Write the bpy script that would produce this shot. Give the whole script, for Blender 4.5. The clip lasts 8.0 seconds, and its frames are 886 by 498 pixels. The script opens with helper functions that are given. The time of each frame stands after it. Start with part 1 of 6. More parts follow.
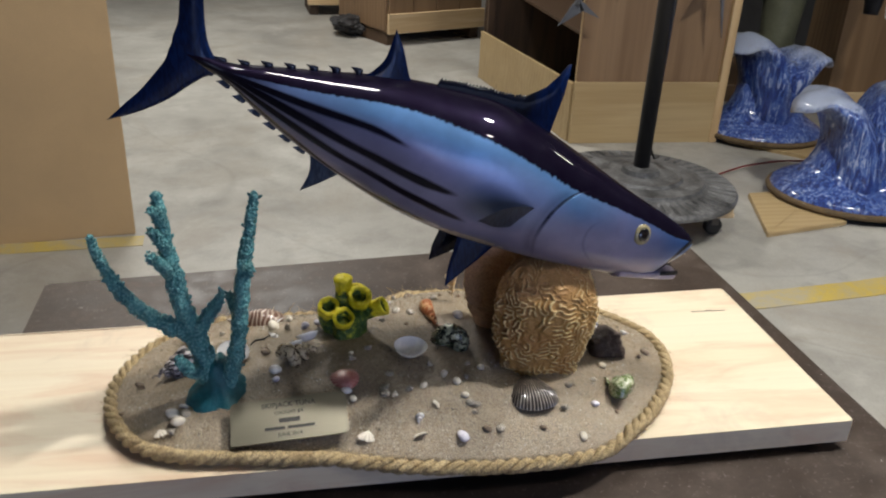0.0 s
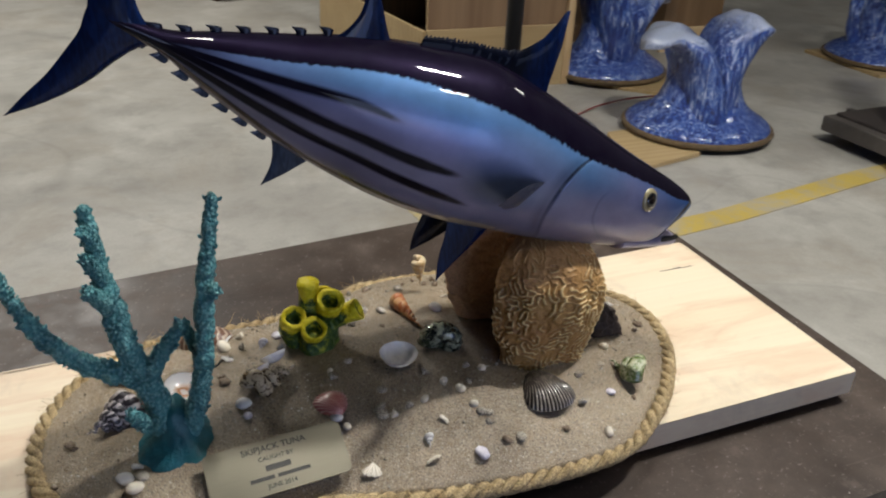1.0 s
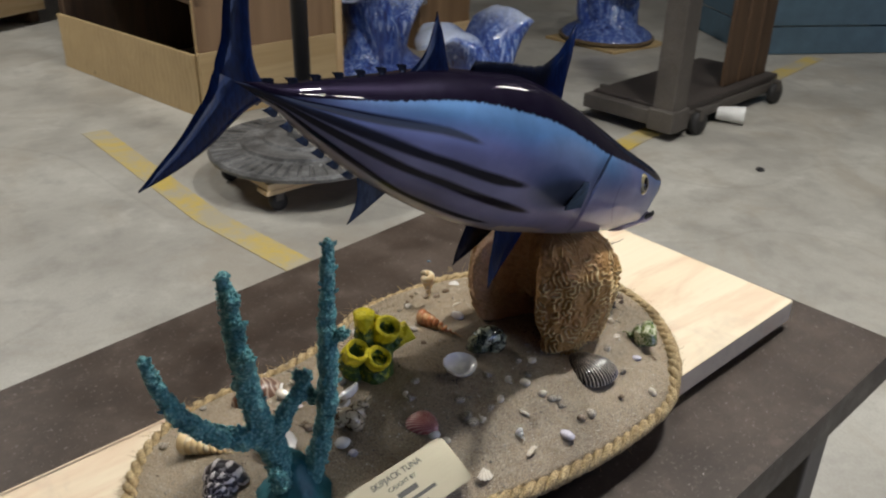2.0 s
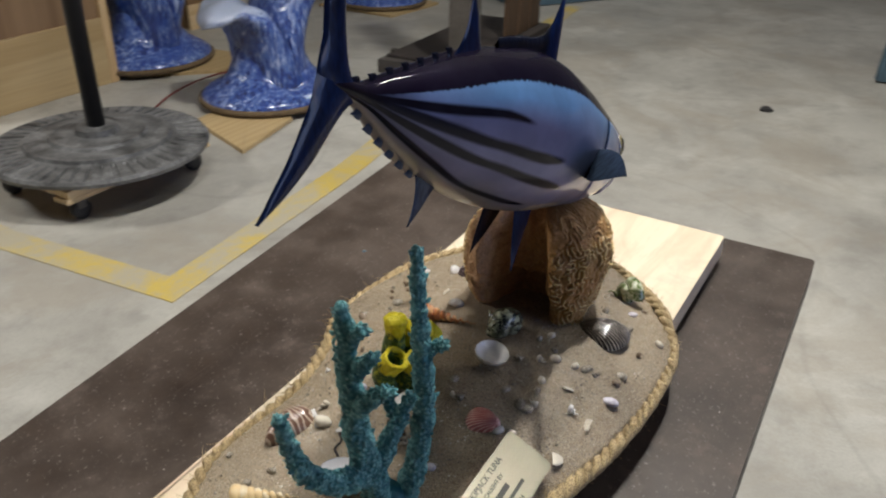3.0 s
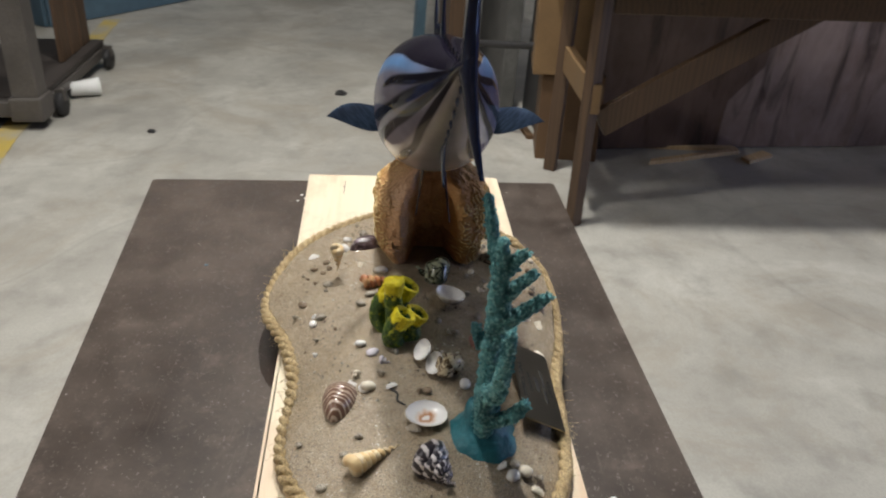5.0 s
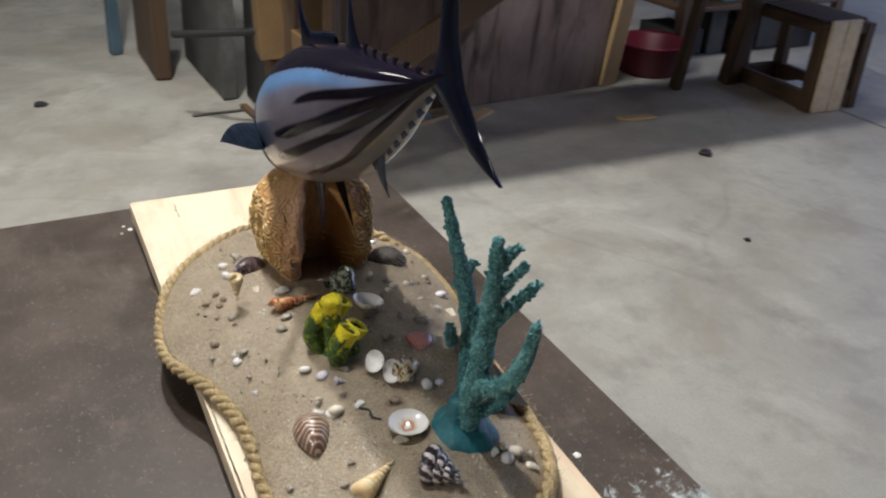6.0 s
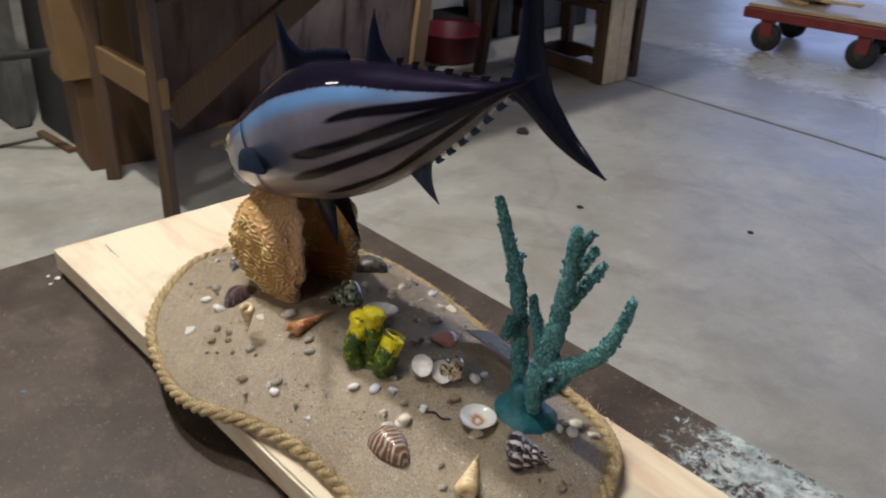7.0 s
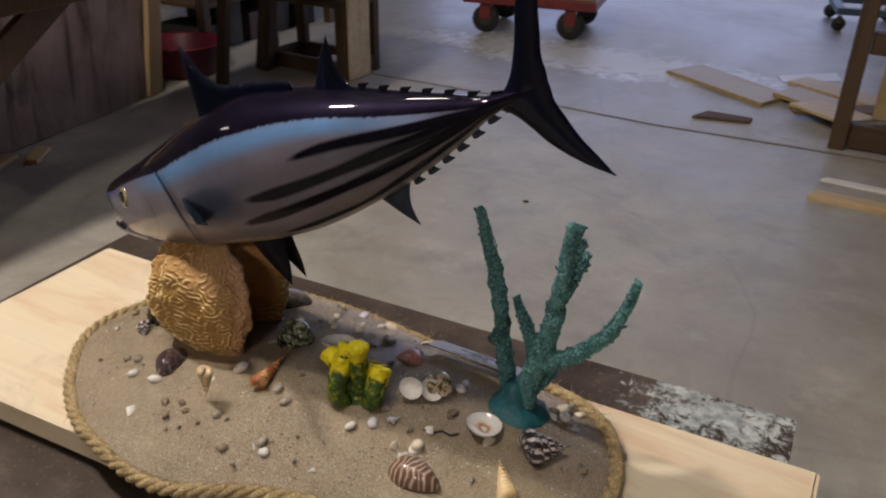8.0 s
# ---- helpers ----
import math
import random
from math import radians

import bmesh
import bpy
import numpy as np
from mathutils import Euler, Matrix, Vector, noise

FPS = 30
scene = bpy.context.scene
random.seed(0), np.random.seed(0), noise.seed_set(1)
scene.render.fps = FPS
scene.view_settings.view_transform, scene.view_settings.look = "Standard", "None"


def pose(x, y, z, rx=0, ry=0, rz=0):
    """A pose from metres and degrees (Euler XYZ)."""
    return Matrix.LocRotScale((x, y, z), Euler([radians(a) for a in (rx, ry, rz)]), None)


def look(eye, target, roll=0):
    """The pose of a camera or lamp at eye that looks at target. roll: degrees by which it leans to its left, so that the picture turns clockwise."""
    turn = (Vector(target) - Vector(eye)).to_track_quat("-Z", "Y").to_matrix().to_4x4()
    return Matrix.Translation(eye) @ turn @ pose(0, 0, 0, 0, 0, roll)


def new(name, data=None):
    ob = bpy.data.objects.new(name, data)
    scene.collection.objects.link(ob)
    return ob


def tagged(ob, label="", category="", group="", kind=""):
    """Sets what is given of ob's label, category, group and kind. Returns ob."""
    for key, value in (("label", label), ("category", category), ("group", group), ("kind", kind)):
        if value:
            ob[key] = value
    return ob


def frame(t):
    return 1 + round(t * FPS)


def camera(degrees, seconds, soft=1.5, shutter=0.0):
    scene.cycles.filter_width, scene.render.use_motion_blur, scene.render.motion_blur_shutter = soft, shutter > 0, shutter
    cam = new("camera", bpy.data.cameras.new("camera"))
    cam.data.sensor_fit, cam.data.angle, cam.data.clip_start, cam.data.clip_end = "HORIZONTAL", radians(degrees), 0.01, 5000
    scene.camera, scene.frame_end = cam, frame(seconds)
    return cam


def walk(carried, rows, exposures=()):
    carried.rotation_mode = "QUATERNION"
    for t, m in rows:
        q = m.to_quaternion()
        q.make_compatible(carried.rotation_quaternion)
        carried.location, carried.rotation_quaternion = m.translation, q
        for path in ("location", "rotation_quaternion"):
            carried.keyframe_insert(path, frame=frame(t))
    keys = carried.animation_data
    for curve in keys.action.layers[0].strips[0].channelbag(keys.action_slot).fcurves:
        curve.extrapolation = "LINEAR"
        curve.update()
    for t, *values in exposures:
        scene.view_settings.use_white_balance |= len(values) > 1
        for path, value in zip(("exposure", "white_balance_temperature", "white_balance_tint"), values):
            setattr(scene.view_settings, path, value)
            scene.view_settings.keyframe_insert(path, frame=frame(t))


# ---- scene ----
cam = camera(57.0, 8.0, soft=2.1, shutter=0.3)
# seconds, eye x y z, yaw, pitch, roll
PATH = [
    (0, -0.0907, -0.7411, 1.3767, -10.78, -25.22, 2.78),
    (0.5, -0.1328, -0.6621, 1.3653, -15.21, -25.78, 1.56),
    (1, -0.1822, -0.5920, 1.3472, -23.09, -27.96, 2.74),
    (1.5, -0.2966, -0.5430, 1.3571, -31.87, -26.79, 2.31),
    (1.7, -0.3485, -0.5277, 1.3631, -36.11, -26.55, 1.93),
    (3, -0.5070, -0.3111, 1.3591, -58.84, -28.83, 0.84),
    (3.5, -0.5917, -0.2183, 1.3670, -71.65, -27.40, 2.48),
    (4, -0.6828, -0.1440, 1.3710, -80.22, -27.20, 1.99),
    (4.2, -0.7075, -0.1271, 1.3662, -83.54, -27.06, 1.81),
    (5.3, -0.7081, 0.0473, 1.3681, -99.18, -28.30, 2.57),
    (5.5, -0.6909, 0.0702, 1.3844, -104.49, -28.76, 2.44),
    (6, -0.6583, 0.1892, 1.3831, -115.51, -28.45, 2.20),
    (6.5, -0.6296, 0.3116, 1.3949, -125.03, -28.39, 1.17),
    (7, -0.5607, 0.3791, 1.3935, -131.58, -28.31, 1.76),
    (7.5, -0.4661, 0.4285, 1.3932, -142.56, -28.88, 0.81),
    (8, -0.3977, 0.4979, 1.4035, -151.74, -28.08, 0.83),
]


def eye_pose(x, y, z, yaw, pitch, roll):
    cy, sy, cp, sp = math.cos(radians(yaw)), math.sin(radians(yaw)), math.cos(radians(pitch)), math.sin(radians(pitch))
    return look((x, y, z), (x - sy * cp, y + cy * cp, z + sp), roll)


EXPOSURES = [(0.0, 0.03, 6500, 10), (1.0, -0.07, 6500, 10), (1.6, -0.10, 6500, 10), (3.0, 0.05, 6500, 10), (3.5, 0.30, 6500, 10), (4.0, 0.09, 6500, 10), (5.5, 0.11, 6450, 10),
             (6.0, 0.12, 6400, 10), (6.5, 0.03, 6450, 10), (7.0, -0.1, 6550, 11), (7.5, -0.44, 7200, 15), (8.0, -0.50, 7400, 17)]
walk(cam, [(t, eye_pose(*r)) for t, *r in PATH], EXPOSURES)

# ---- light ----
world = bpy.data.worlds.new("world")
scene.world = world
world.use_nodes = True
wn = world.node_tree
sky = wn.nodes.new("ShaderNodeTexSky")
sky.sky_type, sky.sun_disc, sky.sun_elevation, sky.sun_rotation = "NISHITA", False, radians(35), radians(200)
wn.nodes["Background"].inputs["Strength"].default_value = 0.12
wn.links.new(sky.outputs[0], wn.nodes["Background"].inputs[0])


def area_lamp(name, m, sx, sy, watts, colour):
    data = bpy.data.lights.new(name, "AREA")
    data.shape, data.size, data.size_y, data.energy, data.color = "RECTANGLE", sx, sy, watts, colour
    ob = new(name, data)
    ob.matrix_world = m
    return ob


WARM = (1.0, 0.978, 0.925)
for lx, ly, power, length in ((0.32, 0.46, 49, 0.40), (1.85, 0.08, 124, 0.32), (1.98, -1.9, 25, 0.3), (5.2, 1.5, 23, 0.8), (-0.8, 5.2, 165, 1.2)):
    area_lamp("tube_light", pose(lx, ly, 4.0), length, 0.14, power, WARM)
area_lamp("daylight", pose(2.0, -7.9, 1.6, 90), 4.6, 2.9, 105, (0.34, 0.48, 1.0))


# ---- materials ----
class Nodes:
    """A small helper to wire up one material."""

    def __init__(self, name):
        self.mat = bpy.data.materials.new(name)
        self.mat.use_nodes = True
        self.tree = self.mat.node_tree
        self.bsdf = self.tree.nodes["Principled BSDF"]
        self.coord = self.tree.nodes.new("ShaderNodeTexCoord").outputs["Object"]

    def put(self, socket, value):
        if isinstance(value, bpy.types.NodeSocket):
            self.tree.links.new(value, socket)
        elif isinstance(value, (tuple, list)) and len(value) == 3 and socket.type == "RGBA":
            socket.default_value = (*value, 1)
        else:
            socket.default_value = value

    def set(self, **values):
        for key, value in values.items():
            self.put(self.bsdf.inputs[key.replace("_", " ")], value)
        return self

    def stretch(self, scale, turn=(0, 0, 0)):
        n = self.tree.nodes.new("ShaderNodeMapping")
        self.put(n.inputs["Vector"], self.coord)
        n.inputs["Scale"].default_value = scale
        n.inputs["Rotation"].default_value = turn
        return n.outputs[0]

    def noise(self, scale, detail=4, rough=0.55, distort=0.0, at=None):
        n = self.tree.nodes.new("ShaderNodeTexNoise")
        self.put(n.inputs["Vector"], at or self.coord)
        for key, value in (("Scale", scale), ("Detail", detail), ("Roughness", rough), ("Distortion", distort)):
            n.inputs[key].default_value = value
        return n.outputs["Fac"]

    def voronoi(self, scale, feature="F1", at=None, out="Distance"):
        n = self.tree.nodes.new("ShaderNodeTexVoronoi")
        n.feature = feature
        self.put(n.inputs["Vector"], at or self.coord)
        n.inputs["Scale"].default_value = scale
        return n.outputs[out]

    def wave(self, scale, distort, at=None, detail=2, dscale=1.0, bands="X"):
        n = self.tree.nodes.new("ShaderNodeTexWave")
        n.bands_direction = bands
        self.put(n.inputs["Vector"], at or self.coord)
        for key, value in (("Scale", scale), ("Distortion", distort), ("Detail", detail), ("Detail Scale", dscale)):
            n.inputs[key].default_value = value
        return n.outputs["Fac"]

    def ramp(self, fac, *stops):
        n = self.tree.nodes.new("ShaderNodeValToRGB")
        self.put(n.inputs["Fac"], fac)
        el = n.color_ramp.elements
        while len(el) < len(stops):
            el.new(0.5)
        for e, (p, c) in zip(el, stops):
            e.position = p
            e.color = (*c, 1) if isinstance(c, (tuple, list)) else (c, c, c, 1)
        return n.outputs["Color"]

    def mix(self, fac, a, b, how="MIX"):
        n = self.tree.nodes.new("ShaderNodeMix")
        n.data_type, n.blend_type = "RGBA", how
        self.put(n.inputs[0], fac)
        self.put(n.inputs[6], a)
        self.put(n.inputs[7], b)
        return n.outputs[2]

    def math(self, how, a, b=0.0):
        n = self.tree.nodes.new("ShaderNodeMath")
        n.operation = how
        self.put(n.inputs[0], a)
        self.put(n.inputs[1], b)
        return n.outputs[0]

    def bump(self, height, strength=0.3, distance=0.002, under=None):
        n = self.tree.nodes.new("ShaderNodeBump")
        self.put(n.inputs["Height"], height)
        n.inputs["Strength"].default_value, n.inputs["Distance"].default_value = strength, distance
        if under:
            self.put(n.inputs["Normal"], under)
        return n.outputs[0]

    def random(self):
        return self.tree.nodes.new("ShaderNodeObjectInfo").outputs["Random"]

    def channel(self, colour, which):
        n = self.tree.nodes.new("ShaderNodeSeparateColor")
        self.put(n.inputs[0], colour)
        return n.outputs[which]

    def attribute(self, name):
        n = self.tree.nodes.new("ShaderNodeAttribute")
        n.attribute_name = name
        return n.outputs["Color"]


def scaled(c, k):
    return tuple(min(1.0, v * k) for v in c)


def plain(name, colour, rough=0.5, metal=0.0, big=8.0, fine=90.0, vary=0.25, relief=0.15, depth=0.001, coat=0.0):
    """A painted, stone-like or metal surface with variation at two scales and a fine relief."""
    n = Nodes(name)
    blot, grain = n.noise(big, 5, 0.6), n.noise(fine, 3, 0.6)
    c = n.mix(n.ramp(blot, (0.3, 0.0), (0.72, 1.0)), scaled(colour, 1 - vary), scaled(colour, 1 + vary * 0.7))
    c = n.mix(n.ramp(grain, (0.35, 0.0), (0.65, 0.45)), c, scaled(colour, 1 - vary * 1.2))
    n.set(Base_Color=c, Metallic=metal, Roughness=n.ramp(blot, (0.2, max(0.02, rough - 0.1)), (0.8, min(1, rough + 0.12))), Coat_Weight=coat)
    n.set(Normal=n.bump(grain, relief, depth))
    return n.mat


def timber(name, light, dark, along="X", scale=1.0, rough=0.55, knots=True):
    """Sawn wood with growth rings that run along one axis, fine fibres and a few knots."""
    n = Nodes(name)
    s = {"X": (0.35, 5, 5), "Y": (5, 0.35, 5), "Z": (5, 5, 0.35)}[along]
    f = {"X": (3, 160, 160), "Y": (160, 3, 160), "Z": (160, 160, 3)}[along]
    at = n.stretch(tuple(v * scale for v in s))
    rings = n.wave(1.6, 9.0, at, 3, 0.9, "Y" if along != "Y" else "X")
    soft = n.noise(1.4, 4, 0.6, 0.6, at)
    fibre = n.noise(1.0, 3, 0.6, 0.0, n.stretch(tuple(v * scale for v in f)))
    c = n.mix(n.ramp(rings, (0.2, 0.0), (0.95, 0.8)), light, dark)
    c = n.mix(n.ramp(soft, (0.35, 0.0), (0.75, 0.7)), c, scaled(light, 1.15))
    c = n.mix(n.ramp(fibre, (0.3, 0.35), (0.7, 0.0)), c, scaled(dark, 0.75))
    if knots:
        k = n.voronoi(2.1 * scale, "F1", n.stretch((0.9, 2.6, 2.6) if along == "X" else (2.6, 2.6, 0.9)))
        c = n.mix(n.ramp(k, (0.02, 0.75), (0.09, 0.0)), c, scaled(dark, 0.45))
    n.set(Base_Color=c, Roughness=n.ramp(fibre, (0.2, rough - 0.08), (0.8, rough + 0.12)))
    n.set(Normal=n.bump(n.math("ADD", fibre, rings), 0.2, 0.0006))
    return n.mat


def concrete():
    n = Nodes("concrete")
    clouds, spots, fine = n.noise(0.9, 6, 0.62, 0.4), n.noise(5.5, 5, 0.65), n.noise(140, 3, 0.6)
    streak = n.noise(1.3, 5, 0.7, 0.3, n.stretch((0.5, 2.2, 1), (0, 0, 0.5)))
    c = n.ramp(clouds, (0.25, (0.30, 0.285, 0.255)), (0.5, (0.40, 0.385, 0.345)), (0.75, (0.49, 0.475, 0.43)))
    c = n.mix(n.ramp(spots, (0.3, 0.55), (0.48, 0.0)), c, (0.215, 0.205, 0.185))
    c = n.mix(n.ramp(streak, (0.56, 0.0), (0.75, 0.2)), c, (0.56, 0.55, 0.51))
    c = n.mix(n.ramp(fine, (0.35, 0.3), (0.6, 0.0)), c, (0.24, 0.23, 0.21))
    scuff = n.noise(2.3, 6, 0.8, 0.5, n.stretch((1.0, 0.45, 1), (0, 0, -0.7)))
    c = n.mix(n.ramp(scuff, (0.58, 0.0), (0.74, 0.3)), c, (0.19, 0.18, 0.165))
    mott = n.noise(2.6, 9, 0.72, 0.25)
    c = n.mix(n.ramp(mott, (0.50, 0.0), (0.66, 0.55)), c, (0.235, 0.222, 0.198))
    c = n.mix(n.ramp(mott, (0.33, 0.5), (0.46, 0.0)), c, (0.53, 0.515, 0.47))
    worn = n.noise(1.7, 8, 0.75, 0.8)
    c = n.mix(n.ramp(worn, (0.50, 0.0), (0.62, 0.45)), c, (0.30, 0.262, 0.208))
    crack = n.math("ABSOLUTE", n.math("SUBTRACT", n.noise(0.5, 1.5, 0.5, 0.2), 0.5))
    c = n.mix(n.ramp(crack, (0.0, 0.16), (0.0012, 0.0)), c, (0.13, 0.12, 0.105))
    # whitish flaking film on one stretch of the floor
    at = n.tree.nodes.new("ShaderNodeSeparateXYZ")
    n.put(at.inputs[0], n.coord)
    near_x = n.math("POWER", n.math("ABSOLUTE", n.math("MULTIPLY", n.math("SUBTRACT", at.outputs[0], 1.25), 0.62)), 2.0)
    near_y = n.math("POWER", n.math("ABSOLUTE", n.math("MULTIPLY", n.math("ADD", at.outputs[1], 4.62), 2.2)), 2.0)
    film = n.math("SUBTRACT", 1.0, n.math("ADD", near_x, near_y))
    film = n.math("ADD", n.math("MULTIPLY", film, 0.30), n.math("SUBTRACT", n.noise(9, 8, 0.8, 1.0), 0.5))
    c = n.mix(n.ramp(film, (0.10, 0.0), (0.24, 0.9)), c, (0.70, 0.71, 0.72))
    n.set(Base_Color=c, Roughness=n.ramp(n.math("ADD", n.math("MULTIPLY", clouds, 0.6), n.math("MULTIPLY", spots, 0.4)), (0.35, 0.34), (0.62, 0.6)), Normal=n.bump(n.math("ADD", fine, spots), 0.18, 0.001))
    return n.mat


def worn_yellow():
    n = Nodes("worn_yellow")
    wear, fine = n.noise(3.5, 6, 0.75, 0.6), n.noise(60, 4, 0.7)
    c = n.mix(n.ramp(fine, (0.3, 0.0), (0.7, 0.5)), (0.52, 0.385, 0.085), (0.42, 0.32, 0.10))
    c = n.mix(n.ramp(n.math("ADD", wear, n.math("MULTIPLY", fine, 0.25)), (0.52, 0.0), (0.72, 0.9)), c, (0.37, 0.34, 0.27))
    n.set(Base_Color=c, Roughness=0.6, Normal=n.bump(fine, 0.15, 0.001))
    return n.mat


def table_steel():
    n = Nodes("table_steel")
    blot, mid, fine = n.noise(7, 8, 0.72, 0.15), n.noise(26, 6, 0.72), n.noise(260, 3, 0.6)
    c = n.ramp(blot, (0.30, (0.026, 0.018, 0.014)), (0.5, (0.048, 0.034, 0.026)), (0.70, (0.086, 0.064, 0.051)))
    c = n.mix(n.ramp(mid, (0.55, 0.0), (0.8, 0.55)), c, (0.16, 0.12, 0.10))
    c = n.mix(n.ramp(fine, (0.62, 0.0), (0.74, 0.4)), c, (0.30, 0.27, 0.25))
    scr = n.noise(9, 4, 0.7, 0.0, n.stretch((1, 26, 1), (0, 0, 0.35)))
    c = n.mix(n.ramp(scr, (0.62, 0.0), (0.74, 0.2)), c, (0.20, 0.165, 0.145))
    flecks = n.voronoi(38)
    c = n.mix(n.ramp(flecks, (0.018, 1.0), (0.03, 0.0)), c, (0.55, 0.52, 0.48))
    # bare, whitish patch where the paint has flaked off one corner
    sx = n.tree.nodes.new("ShaderNodeSeparateXYZ")
    n.put(sx.inputs[0], n.coord)
    near_x = n.math("SUBTRACT", 1.0, n.math("MULTIPLY", n.math("ABSOLUTE", n.math("ADD", sx.outputs[0], 0.335)), 7.5))
    near_y = n.math("SUBTRACT", 1.0, n.math("MULTIPLY", n.math("ABSOLUTE", n.math("ADD", sx.outputs[1], 0.245)), 12.5))
    patch = n.math("MINIMUM", near_x, near_y)
    flake = n.math("ADD", patch, n.math("MULTIPLY", n.math("SUBTRACT", n.noise(58, 9, 0.85, 0.5), 0.5), 4.2))
    c = n.mix(n.ramp(flake, (0.44, 0.0), (0.66, 0.95)), c, n.ramp(n.noise(80, 3), (0.3, (0.18, 0.21, 0.22)), (0.7, (0.56, 0.61, 0.62))))
    n.set(Base_Color=c, Metallic=0.0, Specular_IOR_Level=0.3, Roughness=n.ramp(n.math("ADD", n.math("MULTIPLY", mid, 0.5), n.math("MULTIPLY", blot, 0.5)), (0.35, 0.3), (0.62, 0.6)))
    n.set(Normal=n.bump(n.math("ADD", mid, n.math("MULTIPLY", fine, 0.4)), 0.16, 0.0012))
    return n.mat


def sand_mix():
    n = Nodes("sand_mix")
    blot, mid, grain = n.noise(24, 7, 0.72), n.noise(120, 4, 0.6), n.noise(900, 3, 0.7)
    c = n.ramp(blot, (0.3, (0.215, 0.160, 0.100)), (0.7, (0.375, 0.288, 0.188)))
    c = n.mix(n.ramp(mid, (0.4, 0.0), (0.7, 0.5)), c, (0.34, 0.285, 0.21))
    speck = n.noise(420, 2, 0.6)
    c = n.mix(n.ramp(grain, (0.36, 0.75), (0.5, 0.0)), c, (0.075, 0.06, 0.044))
    c = n.mix(n.ramp(speck, (0.30, 0.7), (0.40, 0.0)), c, (0.095, 0.075, 0.055))
    c = n.mix(n.ramp(speck, (0.62, 0.0), (0.70, 0.8)), c, (0.62, 0.57, 0.48))
    c = n.mix(n.ramp(grain, (0.58, 0.0), (0.68, 0.8)), c, (0.60, 0.54, 0.44))
    n.set(Base_Color=c, Roughness=n.ramp(speck, (0.35, 0.5), (0.66, 0.16)), Specular_IOR_Level=0.6)
    low = n.bump(mid, 0.45, 0.0025)
    n.set(Normal=n.bump(grain, 0.7, 0.0011, low))
    return n.mat


def stained_sheet(name, deep, pale):
    """Brown hardboard with dark runs down it."""
    n = Nodes(name)
    runs, cloud, fine = n.noise(1.0, 5, 0.65, 0.6, n.stretch((7, 7, 0.9))), n.noise(4, 5, 0.6), n.noise(70, 4, 0.7)
    c = n.ramp(cloud, (0.3, deep), (0.7, pale))
    c = n.mix(n.ramp(runs, (0.50, 0.0), (0.64, 0.85)), c, (0.026, 0.014, 0.010))
    c = n.mix(n.ramp(runs, (0.34, 0.6), (0.44, 0.0)), c, scaled(pale, 1.15))
    n.set(Base_Color=c, Roughness=n.ramp(fine, (0.3, 0.4), (0.7, 0.6)), Normal=n.bump(fine, 0.15, 0.001))
    return n.mat


def rope_fibre():
    n = Nodes("rope_fibre")
    a, b = n.noise(70, 5, 0.7), n.noise(700, 3, 0.7)
    c = n.ramp(a, (0.3, (0.42, 0.295, 0.140)), (0.7, (0.72, 0.56, 0.31)))
    c = n.mix(n.ramp(b, (0.38, 0.8), (0.55, 0.0)), c, (0.10, 0.062, 0.028))
    n.set(Base_Color=c, Roughness=0.65, Normal=n.bump(b, 1.0, 0.0016))
    return n.mat


def painted_wave():
    n = Nodes("painted_wave")
    at = n.stretch((4.0, 4.0, 0.55))
    strokes, fine, big = n.noise(9, 6, 0.75, 1.6, at), n.noise(26, 6, 0.8, 0.8, at), n.noise(3.2, 3)
    foam = n.attribute("foam")
    c = n.ramp(strokes, (0.37, (0.003, 0.007, 0.050)), (0.46, (0.009, 0.036, 0.24)), (0.53, (0.050, 0.145, 0.50)), (0.61, (0.50, 0.58, 0.78)))
    c = n.mix(n.ramp(big, (0.4, 0.0), (0.7, 0.45)), c, (0.02, 0.06, 0.34))
    white = n.math("ADD", foam, n.math("MULTIPLY", n.math("SUBTRACT", fine, 0.5), 1.5))
    c = n.mix(n.ramp(white, (0.45, 0.0), (0.9, 0.85)), c, (0.55, 0.62, 0.78))
    n.set(Base_Color=c, Roughness=0.38, Coat_Weight=0.7, Coat_Roughness=0.16, Normal=n.bump(n.math("ADD", strokes, fine), 0.8, 0.010))
    return n.mat


def fish_paint():
    n = Nodes("fish_paint")
    c = n.attribute("paint")
    soft = n.noise(60, 4, 0.6)
    c = n.mix(n.ramp(soft, (0.3, 0.16), (0.7, 0.0)), c, (0.03, 0.03, 0.05))
    n.set(Base_Color=c, Metallic=0.38, Roughness=0.40, Specular_IOR_Level=0.0, Coat_Weight=0.65, Coat_IOR=1.37, Coat_Roughness=0.022, Normal=n.bump(n.noise(35, 3), 0.03, 0.001))
    return n.mat


def fin_paint(name, a, b, coat=0.5):
    n = Nodes(name)
    rays = n.noise(1, 3, 0.5, 0.3, n.stretch((420, 40, 120), (0, 0.4, 0)))
    tone = n.noise(24, 3)
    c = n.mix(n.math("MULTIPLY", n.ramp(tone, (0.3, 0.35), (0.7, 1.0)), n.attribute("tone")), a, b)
    c = n.mix(n.ramp(rays, (0.4, 0.45), (0.6, 0.0)), c, scaled(a, 0.35))
    n.set(Base_Color=c, Roughness=0.5, Specular_IOR_Level=0.05, Coat_Weight=coat, Coat_Roughness=0.06, Normal=n.bump(rays, 0.25, 0.0006))
    return n.mat


